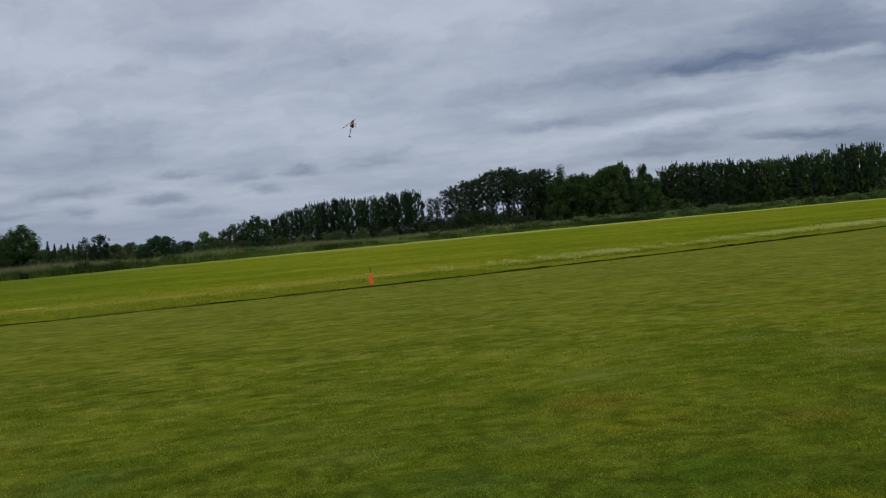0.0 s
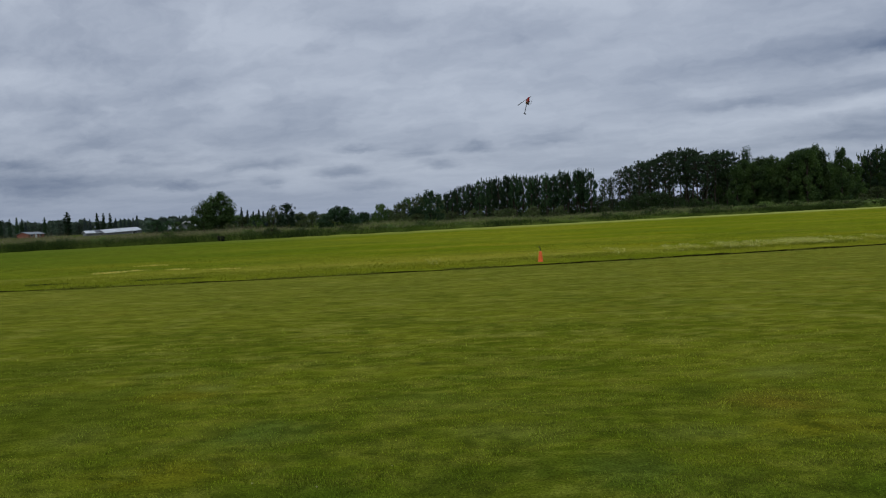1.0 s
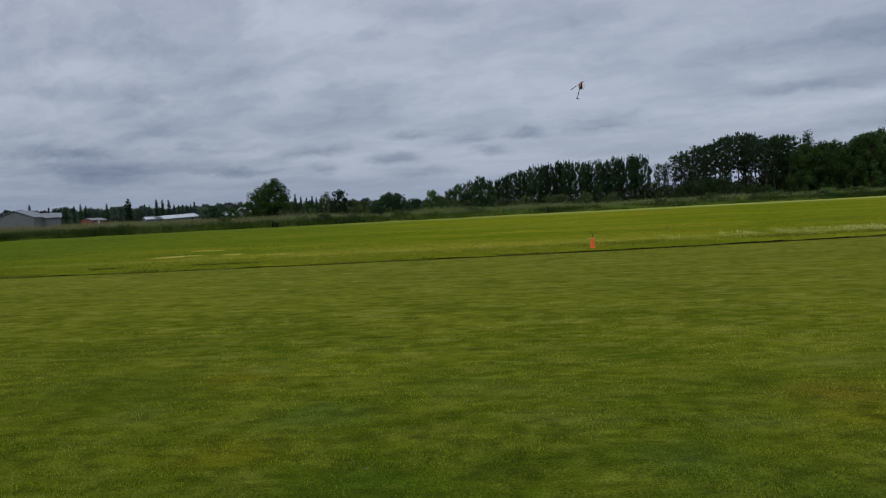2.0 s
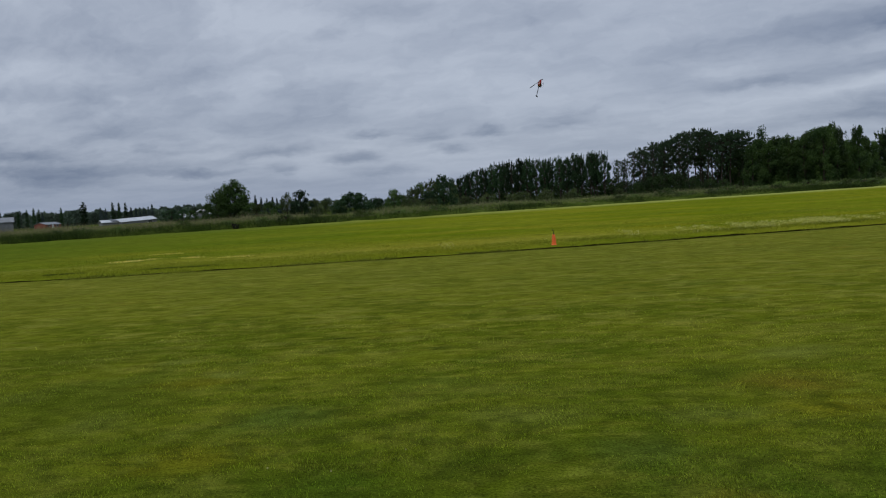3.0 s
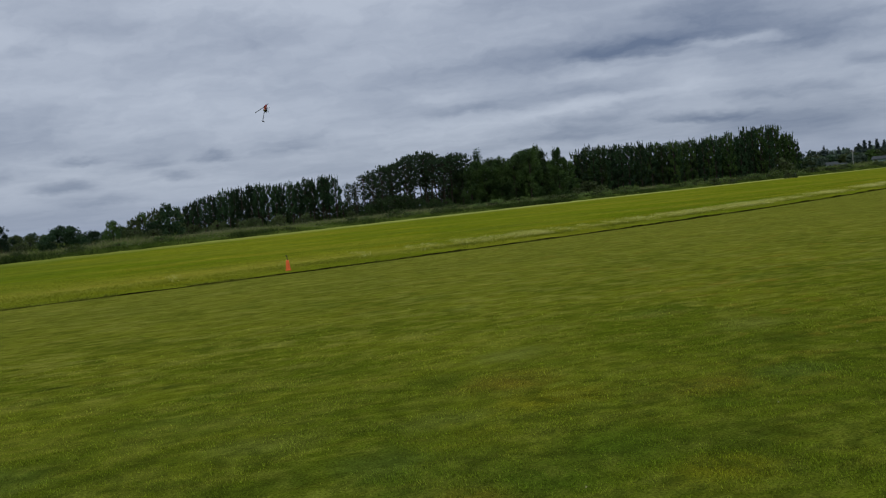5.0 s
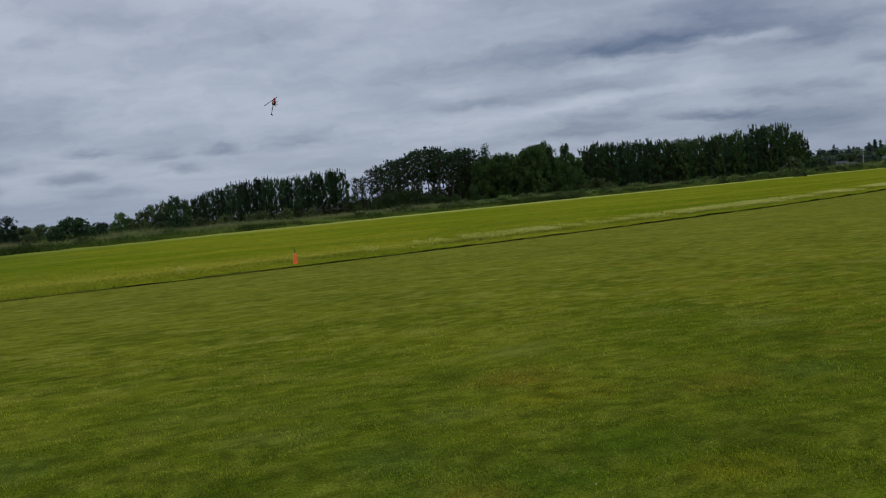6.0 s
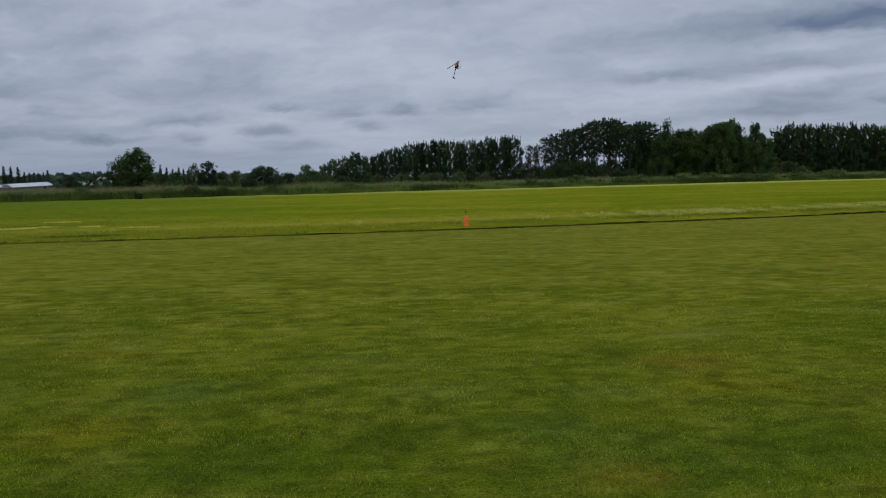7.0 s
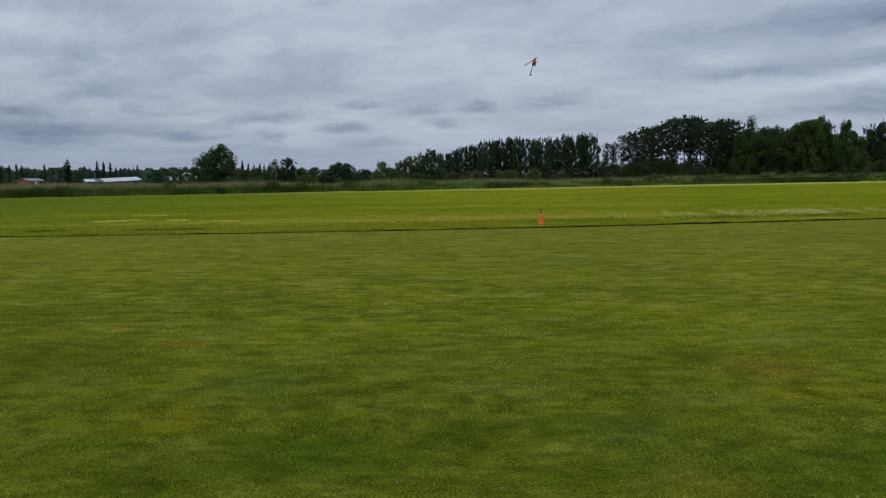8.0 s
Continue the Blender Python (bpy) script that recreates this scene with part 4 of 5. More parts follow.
# long poplar row
POPLARS = [(row_tree(80 + k, 11.5, 1.6, 0.06, LEAF_DARK if k % 2 else LEAF_GREEN, 6400, "slender poplar in a long dense row", "poplar_tree", 0.135, gaps=0.95), 11.5) for k in range(6)]
for ob, _ in POPLARS:
    tagged(ob, group="long row of poplars")
POP_TOP = [(27.6, 3.0), (29.5, 3.12), (31.2, 3.05), (35.0, 2.85), (37.0, 2.88), (38.7, 3.02), (39.6, 2.9), (40.2, 3.18), (42.0, 3.0), (42.8, 2.35), (43.2, 1.9)]
for back in (0, 1):
    b = 28.4 + 0.2 * back
    while b < 43.2:
        d = profile(b, (27.8, 168), (35, 186), (43.2, 215)) + R.uniform(-2, 2) + 8 * back
        plant(POPLARS, b, d, profile(b, *POP_TOP) * (R.uniform(0.90, 1.04) - 0.05 * back), wide=R.uniform(0.85, 1.1) + 0.25 * back)
        b += R.uniform(0.31, 0.52)

# shrubs that darken the foot of the trees
SCRUB = [(broad_tree(90 + k, 4.0, 2.6, 0.0, LEAF_SCRUB, 2200, "dark green shrub under the trees", "shrub", 0.15), 4.0) for k in range(3)]
HEDGE = [(broad_tree(95 + k, 2.2, 1.6, 0.0, LEAF_LIGHT, 1200, "low grey-green shrub in the tall grass", "shrub", 0.13), 2.2) for k in range(3)]
for b0, b1, d0, d1, step, hi in ((0.3, 11.5, 205, 158, 0.5, 3.5), (11.4, 14.0, 170, 170, 0.5, 2.9), (14.0, 20.5, 170, 170, 0.5, 4.2), (20, 27.5, 170, 172, 0.9, 7.0), (27.5, 43.0, 190, 236, 0.8, 6.5)):
    b = b0
    while b < b1:
        plant(SCRUB, b, d0 + (d1 - d0) * (b - b0) / (b1 - b0) + R.uniform(-2, 2), high=hi * R.uniform(0.75, 1.15))
        b += step * R.uniform(0.8, 1.2)
for b, d, h in ((13.2, 140, 2.6), (14.2, 141, 3.4), (15.0, 140, 3.9), (15.9, 142, 3.6), (16.8, 141, 2.9), (18.0, 142, 2.6), (19.0, 143, 2.4)):
    plant(SCRUB, b, d, high=h)
for b, d, h in ((0.8, 125, 1.9), (2.4, 122, 2.0), (4.2, 120, 1.9), (5.0, 119, 2.1), (6.7, 128, 2.2), (8.7, 130, 2.0), (11.9, 132, 1.7), (29.3, 158, 3.2), (30.1, 158, 2.3), (28.4, 156, 2.1), (42.2, 196, 4.2), (-3.0, 108, 2.0), (-1.8, 112, 1.8), (-15.2, 96, 1.5), (-10.0, 100, 1.4)):
    plant(HEDGE, b, d, high=h, wide=1.1)

for k in range(26):
    b = R.uniform(-2, 43)
    plant(HEDGE, b, profile(b, (-2, 96), (20, 118), (30, 135), (43, 168)) + R.uniform(0, 10), high=R.uniform(0.9, 1.5), wide=R.uniform(0.9, 1.5))

# brambles and low mounds of weeds in front of the wood
BRAMBLE = [(broad_tree(100 + k, 1.3, 1.5, 0.0, LEAF_BRAMBLE, 1500, "low green bramble mound in the tall grass", "bramble_shrub", 0.085, ragged=0.15), 1.3) for k in range(4)]
for ob, _ in BRAMBLE:
    tagged(ob, group="brambles along the meadow margin")
x = 2.0
while x < 215:
    y = float(field_edge(np.array(x))) + R.uniform(0.8, 4.5)
    high = profile(x, (0, 0.95), (40, 1.15), (110, 1.3), (215, 1.6)) * R.uniform(0.55, 1.3)
    plant(BRAMBLE, math.degrees(math.atan2(x, y)), math.hypot(x, y), high=high, wide=R.uniform(0.9, 1.6))
    x += profile(x, (0, 4.5), (40, 2.2), (215, 2.0)) * R.uniform(0.5, 1.5)
for x in (-33.0, -31.2, -28.5, -24.0, -20.3, -17.8, -15.6, -13.5, -9.0, -5.5, -2.0):
    y = float(field_edge(np.array(x))) + R.uniform(1.0, 3.0)
    plant(BRAMBLE, math.degrees(math.atan2(x, y)), math.hypot(x, y), high=R.uniform(0.7, 1.0), wide=R.uniform(0.9, 1.4))

# the looser trees to the west
WILLOW = [(broad_tree(110 + k, 7.0, 3.4, 0.02, LEAF_GREEN, 6000, "rounded dark green willow with a ragged top", "willow_tree", 0.14, ragged=0.6), 7.0) for k in range(2)]
plant(WILLOW, -16.9, 128, 1.4, wide=1.2)
plant(WILLOW, -16.1, 129, 1.75, wide=1.15)
plant([(broad_tree(119, 7.0, 1.5, 0.1, LEAF_GREEN, 3600, "upright leafy tree with a thin airy top", "willow_tree", 0.13, ragged=0.9), 7.0)], -15.75, 130, 2.15, wide=2.1)
plant(WILLOW, -15.2, 131, 1.1, wide=1.0)
plant([(broad_tree(112, 6.0, 2.8, 0.02, LEAF_DARK, 5000, "dark rounded oak at the meadow margin", "oak_tree", 0.15, ragged=0.5), 6.0)], -11.0, 150, 1.25)
plant([(broad_tree(113, 6.0, 2.4, 0.02, LEAF_LIGHT, 3000, "thin grey-green tree beside a dark oak", "ash_tree", 0.14, ragged=0.6), 6.0)], -12.1, 152, 1.05)
plant([(broad_tree(114, 3.6, 2.6, 0.0, LEAF_DARK, 9000, "round dark green bush standing in tall grass", "shrub", 0.10, ragged=0.2, shoots=7), 3.6)], -7.4, 118, 0.95, wide=1.35)
plant([(broad_tree(115, 3.2, 2.0, 0.0, LEAF_LIGHT, 3000, "light green bush standing in tall grass", "shrub", 0.11), 3.2)], -8.4, 122, 0.5)
BUSH = [(broad_tree(116 + k, 4.0, 2.2, 0.0, (LEAF_DARK, LEAF_GREEN, LEAF_LIGHT)[k], 2300, ("dark", "mid-green", "pale green")[k] + " bushy tree at the meadow margin", "bushy_tree", 0.155, ragged=0.5), 4.0) for k in range(3)]
for b, d, top, wd in ((-5.6, 140, 0.45, 1.3), (-4.4, 135, 0.95, 0.9), (-3.9, 140, 0.6, 1.0), (-3.0, 142, 1.0, 0.8), (-2.4, 145, 1.3, 0.7), (-1.5, 142, 1.5, 0.8), (-0.8, 140, 1.8, 0.8), (-0.2, 150, 1.3, 0.8), (-9.4, 150, 0.5, 1.0), (-10.2, 156, 0.6, 1.2), (-13.3, 150, 0.6, 1.3), (-14.3, 140, 0.5, 1.2), (-17.6, 132, 0.6, 1.0), (-6.4, 138, 0.3, 1.1), (-1.9, 138, 0.7, 1.0), (-18.6, 160, 0.3, 1.3), (-20.0, 190, 0.45, 1.4), (-19.3, 200, 0.4, 1.4)):
    plant(BUSH, b, d, top, wide=wd)

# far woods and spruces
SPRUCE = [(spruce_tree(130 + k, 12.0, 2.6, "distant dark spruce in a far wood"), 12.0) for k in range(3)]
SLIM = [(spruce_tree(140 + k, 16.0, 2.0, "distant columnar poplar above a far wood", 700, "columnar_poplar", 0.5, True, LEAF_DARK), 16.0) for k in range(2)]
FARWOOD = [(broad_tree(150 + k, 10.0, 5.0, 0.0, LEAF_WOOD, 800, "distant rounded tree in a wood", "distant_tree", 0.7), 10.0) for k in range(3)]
for models, group in ((SPRUCE, "distant spruces"), (SLIM, "distant columnar poplars"), (FARWOOD, "distant wood")):
    for ob, _ in models:
        tagged(ob, group=group)
b = -37.0
while b < -17.0:
    plant(FARWOOD, b, R.uniform(640, 760), profile(b, (-34, 0.72), (-29, 0.74), (-26, 0.66), (-22, 0.6), (-18, 0.62)) * R.uniform(0.7, 1.15))
    b += R.uniform(0.2, 0.36)
b = -20.5
while b < 0:
    plant(FARWOOD, b, R.uniform(420, 520), profile(b, (-20, 0.5), (-9, 0.6), (-6, 0.35), (0, 0.4)) * R.uniform(0.85, 1.15))
    b += R.uniform(0.35, 0.6)
for b, top in ((-31.5, 1.05), (-29.4, 0.85), (-28.9, 0.9), (-28.5, 1.0), (-28.2, 0.9), (-26.9, 0.95), (-23.75, 1.12), (-23.35, 1.1), (-22.95, 1.08)):
    plant(SLIM, b, R.uniform(590, 640), top, wide=1.0)
plant(SLIM, -25.55, 600, 1.22, wide=1.9)
for b in (-30.4, -28.0, -24.5, -24.2, -22.6, -22.3, -22.05, -21.8, -21.5, -21.25, -19.6, -19.2, -18.8, -18.5):
    plant(SPRUCE, b, R.uniform(560, 640), R.uniform(0.66, 0.86) if b < -21 else R.uniform(0.6, 0.75))
for b, top in ((-14.3, 1.15), (-13.9, 0.95), (-13.5, 0.85), (-13.1, 0.95), (-12.8, 0.85), (-12.5, 0.75)):
    plant(SPRUCE, b, R.uniform(240, 260), top)
b = 43.2
while b < 53:
    plant(FARWOOD, b, R.uniform(400, 470), profile(b, (43, 1.1), (44.5, 1.15), (46, 1.05), (47, 1.2)) * R.uniform(0.85, 1.05))
    b += R.uniform(0.5, 0.8)
for b, top in ((44.75, 1.42), (45.6, 1.3), (46.75, 1.35), (47.1, 1.5), (47.4, 1.45), (47.8, 1.5), (48.2, 1.4), (48.7, 1.5)):
    plant(SPRUCE, b, R.uniform(380, 430), top, wide=1.3)
b = 43.4
while b < 50:
    tagged(plant(BUSH, b, R.uniform(360, 385), R.uniform(0.62, 0.85), wide=1.3), "bushy green tree behind distant timber houses", "tree")
    b += R.uniform(0.3, 0.45)
for b in (46.4, 46.9, 44.6, 45.3, 44.1):
    plant(FARWOOD, b, R.uniform(345, 365), R.uniform(0.7, 0.85))

# ---- buildings ----
ROOF_GREY = ribbed_material("grey_sheet_roof", (0.17, 0.18, 0.19), 0.6)
ROOF_DARK = ribbed_material("dark_roof", (0.040, 0.046, 0.046), 0.5, 0.95)
ROOF_PALE = ribbed_material("pale_sheet_roof", (0.42, 0.44, 0.46), 0.8)
WALL_GREY = plain("grey_cladding", (0.135, 0.142, 0.148), 0.7, vary=0.15, scale=0.8)
WALL_WHITE = plain("white_boards", (0.70, 0.70, 0.68), 0.7, vary=0.1, scale=0.8)
WALL_TEAL = plain("blue_grey_boards", (0.26, 0.36, 0.38), 0.7, vary=0.15, scale=0.8)
BRICK = plain("red_brick", (0.20, 0.068, 0.048), 0.85, vary=0.35, scale=4.0)
GLASS = plain("dark_glass", (0.03, 0.035, 0.04), 0.1, vary=0.1)
DARK_PANEL = plain("dark_roof_panel", (0.03, 0.035, 0.045), 0.3, vary=0.2)


def box_mesh(name, x0, x1, y0, y1, z0, z1, mat, bevel=0.02):
    bm = bmesh.new()
    bmesh.ops.create_cube(bm, size=1.0)
    for v in bm.verts:
        v.co = Vector((x0 + (v.co.x + 0.5) * (x1 - x0), y0 + (v.co.y + 0.5) * (y1 - y0), z0 + (v.co.z + 0.5) * (z1 - z0)))
    if bevel:
        bmesh.ops.bevel(bm, geom=bm.edges[:], offset=bevel, segments=1, affect="EDGES")
    me = bpy.data.meshes.new(name)
    bm.to_mesh(me)
    bm.free()
    me.materials.append(mat)
    return me


def gable_walls(length, depth, eaves, ridge):
    """Walls with two gable ends, ridge along x."""
    L, D = length / 2, depth / 2
    v = [(-L, -D, -0.8), (L, -D, -0.8), (L, D, -0.8), (-L, D, -0.8), (-L, -D, eaves), (L, -D, eaves), (L, D, eaves), (-L, D, eaves), (-L, 0, ridge), (L, 0, ridge)]
    f = [(0, 1, 5, 4), (2, 3, 7, 6), (1, 2, 6, 9, 5), (3, 0, 4, 8, 7)]
    return v, f


def roof_slab(length, depth, eaves, ridge, side, over=0.5, thick=0.15):
    L, D = length / 2 + over, depth / 2 + over
    drop = (ridge - eaves) / (depth / 2) * over
    a = [(-L, 0, ridge + 0.05), (L, 0, ridge + 0.05), (L, side * D, eaves - drop + 0.05), (-L, side * D, eaves - drop + 0.05)]
    v = a + [(x, y, z + thick) for x, y, z in a]
    return v, [(0, 1, 2, 3), (4, 5, 6, 7), (0, 1, 5, 4), (1, 2, 6, 5), (2, 3, 7, 6), (3, 0, 4, 7)]


def house(name, label, category, bearing_deg, d, length, depth, eaves, ridge, wall, roof, turn=0.0, openings=(), trim=None, lean=0.0):
    """A gabled building with walls, two roof slopes, and windows or doors (along, sill, wide, high, on the gable end?)."""
    root = thing(name, label, category)
    x, y = place_at(bearing_deg, d)
    part("wall", mesh_of("wall", *gable_walls(length, depth, eaves, ridge), [wall]), root)
    for side in (-1, 1):
        part("roof", mesh_of("roof", *roof_slab(length, depth, eaves, ridge, side), [roof]), root)
    for u, sill, wd, hg, mat in openings:
        w_ob = part("window", box_mesh("window", u - wd / 2, u + wd / 2, -depth / 2 - 0.06, -depth / 2 + 0.05, sill, sill + hg, mat), root)
        part("frame", box_mesh("frame", u - wd / 2 - 0.12, u + wd / 2 + 0.12, -depth / 2 - 0.04, -depth / 2 + 0.03, sill - 0.12, sill + hg + 0.12, WALL_WHITE), w_ob)
    if trim:
        for end in (-1, 1):
            for side in (-1, 1):
                v, f = tube([(end * (length / 2 + 0.55), 0, ridge + 0.15), (end * (length / 2 + 0.55), side * (depth / 2 + 0.5), eaves - 0.1)], [0.2, 0.2], 4)
                part("bargeboard", mesh_of("bargeboard", v, f, [trim]), root)
    root.matrix_basis = pose(x, y, float(ground_z(np.array(x), np.array(y))), 0, lean, turn - bearing_deg)
    return root


house("farm_hall", "large grey sheet-metal farm hall behind tall grass", "hall", -31.9, 400, 20, 16, 5.2, 8.2, WALL_GREY, ROOF_GREY, turn=70)
house("farm_shed", "long grey annex with a sheet-metal roof", "shed", -30.5, 402, 11, 8, 4.8, 6.7, WALL_GREY, ROOF_GREY)
house("brick_house", "low red-brick house with a grey roof and white door", "house", -27.75, 560, 13, 9, 2.4, 3.7, BRICK, ROOF_GREY, turn=48, openings=((-0.5, 0.1, 1.6, 2.1, WALL_WHITE), (3.5, 0.9, 1.8, 1.2, GLASS), (-4.0, 0.9, 1.8, 1.2, GLASS)))
house("long_barn", "long low barn with a pale weathered roof", "barn", -22.45, 480, 20, 16, 1.9, 3.6, WALL_GREY, ROOF_PALE, turn=20, openings=((6, 0.3, 2.4, 1.3, GLASS),), lean=-2.4)
barn = house("low_shed", "low shed with a pale roof beside a barn", "shed", -24.1, 478, 8, 10, 1.7, 3.0, WALL_GREY, ROOF_PALE, turn=12)
v, f = roof_slab(3.0, 9, 1.85, 3.02, -1, over=0.0, thick=0.22)
panel = part("roof_panel", mesh_of("roof_panel", v, f, [DARK_PANEL]), barn, "dark patch of roof panels")
panel.location = (2.4, -0.5, 0.06)
house("small_house", "small house with a white-edged gable among trees", "house", -18.0, 330, 5, 6, 2.4, 4.2, WALL_GREY, ROOF_GREY, turn=80, trim=WALL_WHITE)
house("small_house", "small pale-roofed house behind bushes", "house", -18.9, 420, 8, 6, 2.2, 3.9, WALL_GREY, ROOF_PALE, turn=10)
house("blue_house", "small blue-grey timber house with a dark roof", "house", 45.15, 340, 3.4, 5, 2.3, 3.1, WALL_TEAL, ROOF_DARK, turn=5, openings=((-0.8, 1.3, 0.7, 0.9, GLASS), (0.8, 1.3, 0.7, 0.9, GLASS)))
house("blue_house", "low timber annex with a dark roof", "house", 45.7, 336, 3, 5, 1.8, 2.4, WALL_TEAL, ROOF_DARK, turn=5)
house("grey_house", "blue-grey house with a dark roof under spruces", "house", 48.1, 330, 6, 6, 2.7, 3.6, WALL_TEAL, ROOF_DARK, turn=-8, openings=((-2, 1.4, 1.2, 1.1, GLASS), (2, 1.4, 1.2, 1.1, GLASS)))


POLE_WOOD = bark_material("weathered_pole", (0.34, 0.33, 0.31))


def utility_pole(bearing_deg, d, h):
    root = thing("utility_pole", "thin grey wooden utility pole", "pole")
    part("post", mesh_of("post", *tube([(0, 0, -0.1), (0, 0, h / 2), (0, 0, h)], [0.11, 0.10, 0.08], 8), [POLE_WOOD]), root)
    part("crossarm", box_mesh("crossarm", -0.8, 0.8, -0.06, 0.06, h - 0.6, h - 0.45, POLE_WOOD), root)
    x, y = place_at(bearing_deg, d)
    root.matrix_basis = pose(x, y, FIELD_Z, 0, 0, -bearing_deg)


utility_pole(46.4, 325, 7.0)

# a dark stump in the tall grass
stump = thing("tree_stump", "dark weathered stump with two broken prongs", "stump")
part("bole", mesh_of("bole", *joined([tube([(0, 0, -0.1), (0.02, 0, 0.15), (0.0, 0.02, 0.38), (-0.04, 0.0, 0.52), (-0.05, 0.0, 0.58)], [0.30, 0.34, 0.36, 0.26, 0.08], 9), tube([(-0.16, 0, 0.4), (-0.24, 0, 0.56), (-0.30, 0, 0.68)], [0.12, 0.09, 0.03], 6), tube([(0.2, 0, 0.3), (0.33, 0, 0.46), (0.42, 0, 0.52)], [0.12, 0.10, 0.03], 6)]), [bark_material("wet_bark", (0.012, 0.013, 0.008))]), stump)
sx, sy = place_at(-15.82, 70.4)
stump.matrix_basis = pose(sx, sy, FIELD_Z - 0.06) @ Matrix.Scale(0.85, 4)

# ---- marker cone ----
ORANGE = plain("orange_rubber", (0.72, 0.125, 0.022), 0.55, vary=0.12, scale=6.0)
BLACK = plain("black_plastic", (0.012, 0.012, 0.013), 0.5, vary=0.2)


def lathe(profile_rz, sides=24):
    verts = [(r * math.cos(2 * math.pi * s / sides), r * math.sin(2 * math.pi * s / sides), z) for r, z in profile_rz for s in range(sides)]
    faces = [(k * sides + s, k * sides + (s + 1) % sides, (k + 1) * sides + (s + 1) % sides, (k + 1) * sides + s) for k in range(len(profile_rz) - 1) for s in range(sides)]
    faces.append(tuple(range(len(verts) - sides, len(verts))))
    return verts, faces


cone = thing("traffic_cone", "small orange traffic cone with a black stick in its top", "cone")
part("body", mesh_of("body", *lathe([(0.088, 0.02), (0.086, 0.03), (0.068, 0.20), (0.052, 0.325), (0.046, 0.338), (0.033, 0.34)]), [ORANGE], smooth=True), cone)
part("base", box_mesh("base", -0.098, 0.098, -0.098, 0.098, 0.0, 0.028, ORANGE, 0.012), cone)
stick = part("stick", mesh_of("stick", *tube([(0, 0, 0.31), (0.0, 0, 0.40), (-0.010, 0, 0.47)], [0.014, 0.013, 0.012], 8), [BLACK]), cone, "black stick")
part("flag", mesh_of("flag", *tube([(-0.010, 0, 0.455), (-0.035, 0.0, 0.48), (-0.05, 0.0, 0.50)], [0.016, 0.022, 0.006], 6), [BLACK]), stick)
cx, cy = place_at(7.1, 23.75)
cone.matrix_basis = pose(cx, cy, float(ground_z(np.array(cx), np.array(cy))) - 0.005) @ Matrix.Diagonal((0.84, 0.84, 0.94, 1))

# ---- model helicopter in flight ----
RED = plain("red_gloss_paint", (0.46, 0.028, 0.050), 0.25, vary=0.05)
WHITE = plain("white_gloss_paint", (0.75, 0.75, 0.75), 0.25, vary=0.05)
CARBON = plain("carbon_fibre", (0.018, 0.018, 0.020), 0.35, vary=0.3, scale=30)
STEEL = plain("steel", (0.35, 0.35, 0.36), 0.3, 1.0, vary=0.1)


def hull(sections, mat, name, split=None):
    """A shell through oval sections (x, half width, z low, z high) along x."""
    sides, verts, faces = 14, [], []
    for x, hw, z0, z1 in sections:
        for s in range(sides):
            a = 2 * math.pi * s / sides
            verts.append((x, hw * math.cos(a), (z0 + z1) / 2 + (z1 - z0) / 2 * math.sin(a)))
    for k in range(len(sections) - 1):
        for s in range(sides):
            a, b2 = k * sides + s, k * sides + (s + 1) % sides
            faces.append((a, b2, b2 + sides, a + sides))
    faces += [tuple(range(sides)), tuple(range(len(verts) - sides, len(verts)))]
    return mesh_of(name, verts, faces, [mat], smooth=True)


heli = thing("model_helicopter", "red and white model helicopter with black tail, flying", "model helicopter")
canopy = part("canopy", hull([(0.40, 0.010, -0.05, -0.02), (0.36, 0.036, -0.08, 0.01), (0.27, 0.060, -0.11, 0.055), (0.15, 0.068, -0.12, 0.095), (0.02, 0.060, -0.10, 0.105), (-0.08, 0.04, -0.05, 0.09)], RED, "canopy"), heli, "red canopy")
part("windscreen", hull([(0.36, 0.026, -0.01, 0.018), (0.28, 0.054, 0.0, 0.062), (0.2, 0.062, 0.02, 0.092), (0.12, 0.05, 0.05, 0.104)], BLACK, "windscreen"), canopy, "black windscreen panel")
part("stripe", hull([(0.32, 0.054, -0.06, -0.005), (0.2, 0.072, -0.07, 0.01), (0.05, 0.068, -0.06, 0.03), (-0.06, 0.048, -0.03, 0.05)], WHITE, "stripe"), canopy, "white side stripe")
part("frame", box_mesh("frame", -0.16, 0.12, -0.03, 0.03, -0.15, 0.1, CARBON, 0.01), heli)
part("tail_boom", mesh_of("tail_boom", *tube([(-0.1, 0, 0.02), (-0.5, 0, 0.02), (-0.92, 0, 0.02)], [0.026, 0.023, 0.02], 10), [CARBON], smooth=True), heli, "black tail boom")
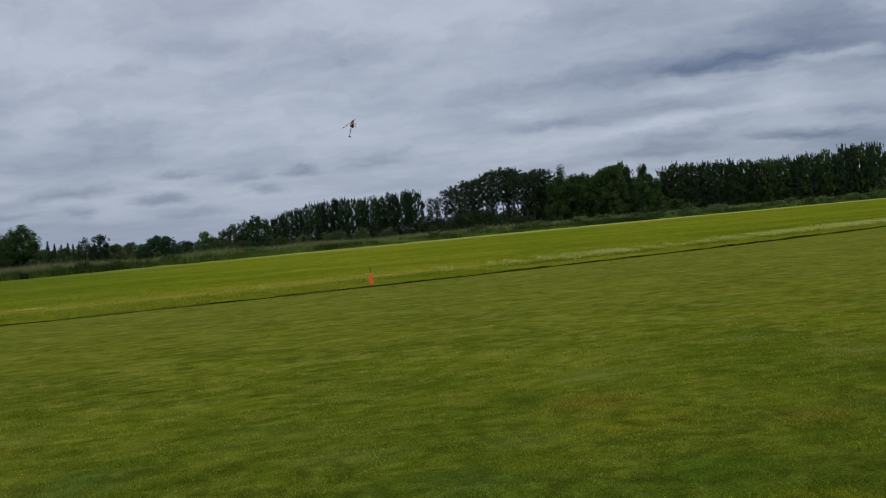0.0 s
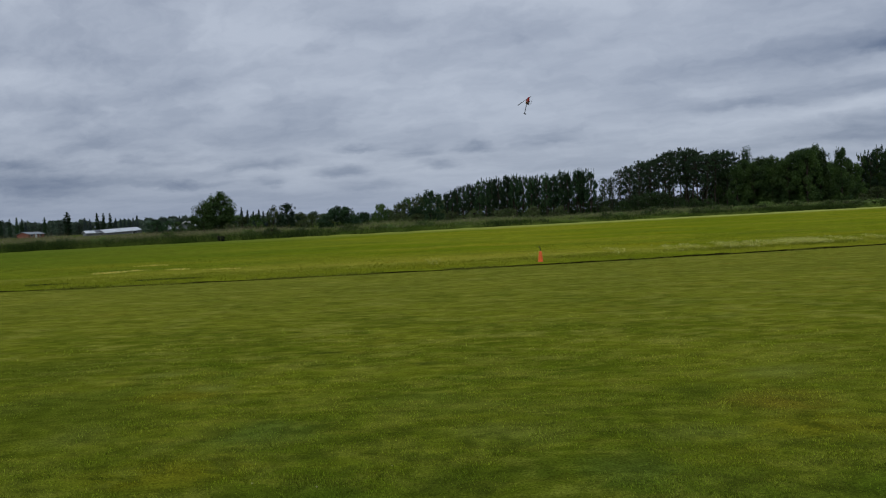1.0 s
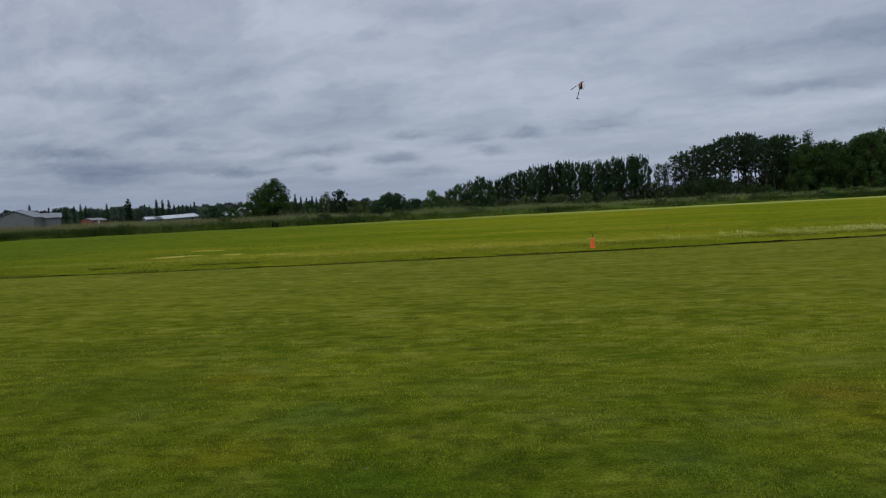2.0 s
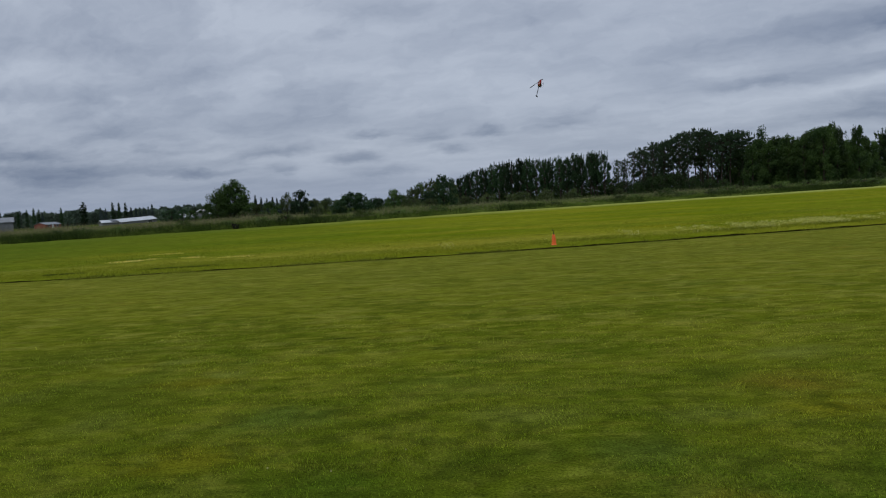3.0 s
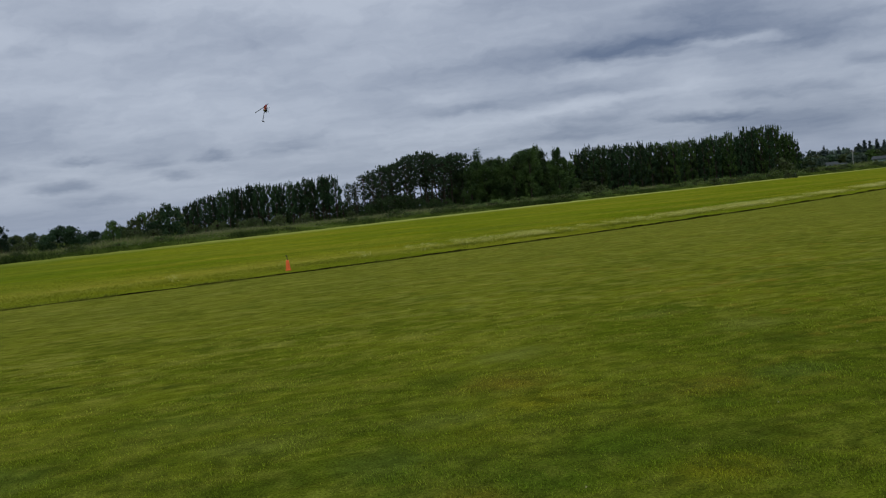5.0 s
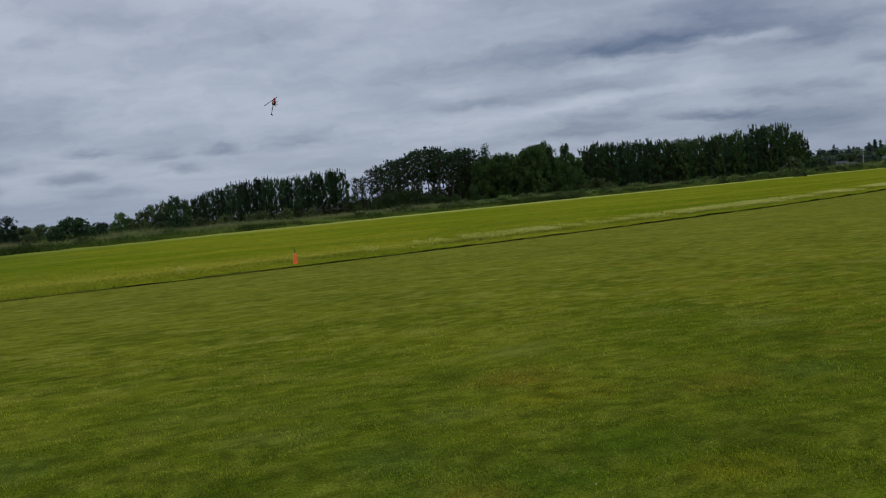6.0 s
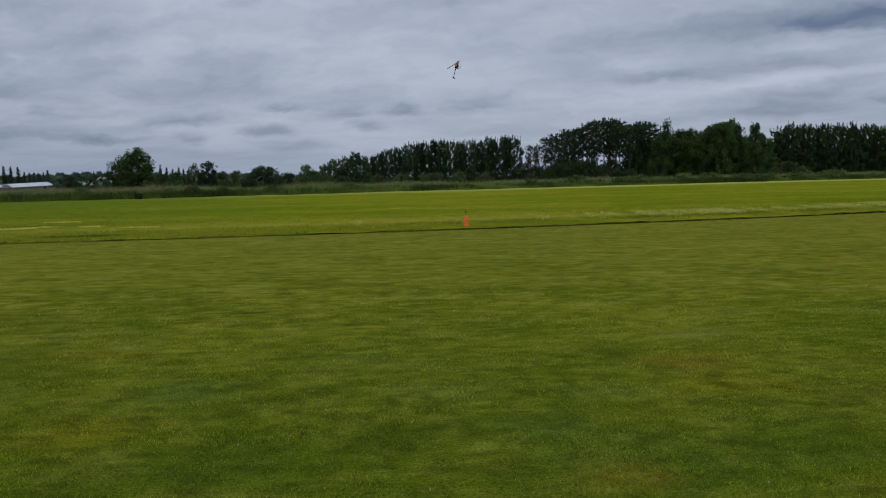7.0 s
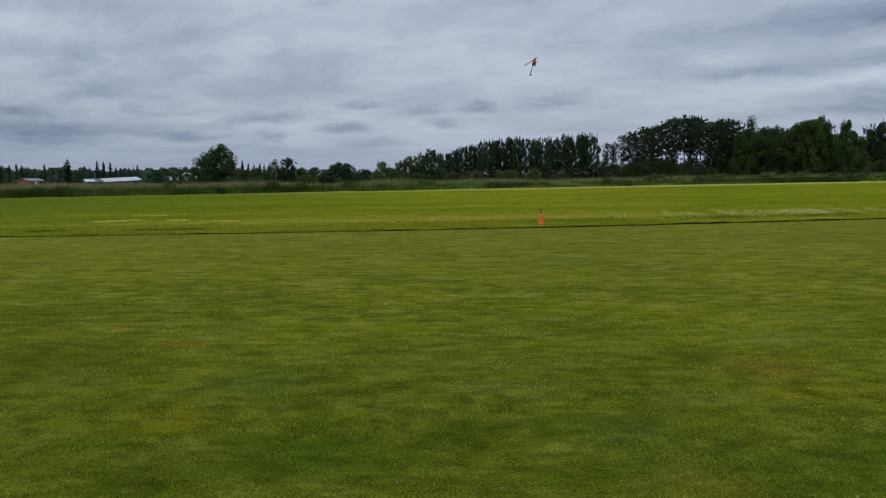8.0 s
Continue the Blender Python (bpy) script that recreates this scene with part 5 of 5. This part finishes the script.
part("tail_fin", box_mesh("tail_fin", -0.94, -0.86, -0.004, 0.004, -0.10, 0.08, CARBON, 0.002), heli)
tail_rotor = part("tail_rotor", mesh_of("tail_rotor", *tube([(-0.92, 0.0, 0.02), (-0.92, 0.05, 0.02)], [0.012, 0.01], 8), [STEEL]), heli)
for s in (-1, 1):
    part("tail_blade", box_mesh("tail_blade", -0.937, -0.903, 0.042, 0.048, 0.02 if s > 0 else -0.1, 0.14 if s > 0 else 0.02, CARBON, 0.001), tail_rotor)
mast = part("rotor_mast", mesh_of("rotor_mast", *tube([(0, 0, 0.08), (0, 0, 0.2), (0, 0, 0.26)], [0.012, 0.012, 0.018], 8), [STEEL]), heli)
SPIN = 82.0
for s in (0, 180):
    blade = part("rotor_blade", box_mesh("rotor_blade", 0.09, 0.80, -0.032, 0.032, 0.233, 0.242, CARBON, 0.003), mast, "black rotor blade")
    blade.matrix_basis = pose(0, 0, 0, 0, 0, SPIN + s)
    grip = part("blade_grip", box_mesh("blade_grip", 0.0, 0.11, -0.015, 0.015, 0.228, 0.248, STEEL, 0.003), mast)
    grip.matrix_basis = pose(0, 0, 0, 0, 0, SPIN + s)
for s in (-1, 1):
    skid = part("skid", mesh_of("skid", *tube([(0.28, s * 0.11, -0.235), (0.22, s * 0.11, -0.25), (-0.15, s * 0.11, -0.25)], [0.007, 0.008, 0.008], 6), [CARBON]), heli)
    for u in (0.14, -0.07):
        part("strut", mesh_of("strut", *tube([(u, s * 0.03, -0.13), (u, s * 0.09, -0.17), (u, s * 0.11, -0.25)], [0.007, 0.007, 0.007], 6), [CARBON]), skid)
hx, hy = place_at(6.6, 55.0)
HELI = 1.6 + 55.0 * math.tan(radians(7.87))
NOSE, MAST = Vector((0.171, -0.550, 0.817)).normalized(), Vector((-0.751, 0.465, 0.470))
MAST = (MAST - NOSE * MAST.dot(NOSE)).normalized()
heli.matrix_basis = Matrix.Translation((hx, hy, HELI)) @ Matrix((NOSE, MAST.cross(NOSE), MAST)).transposed().to_4x4()
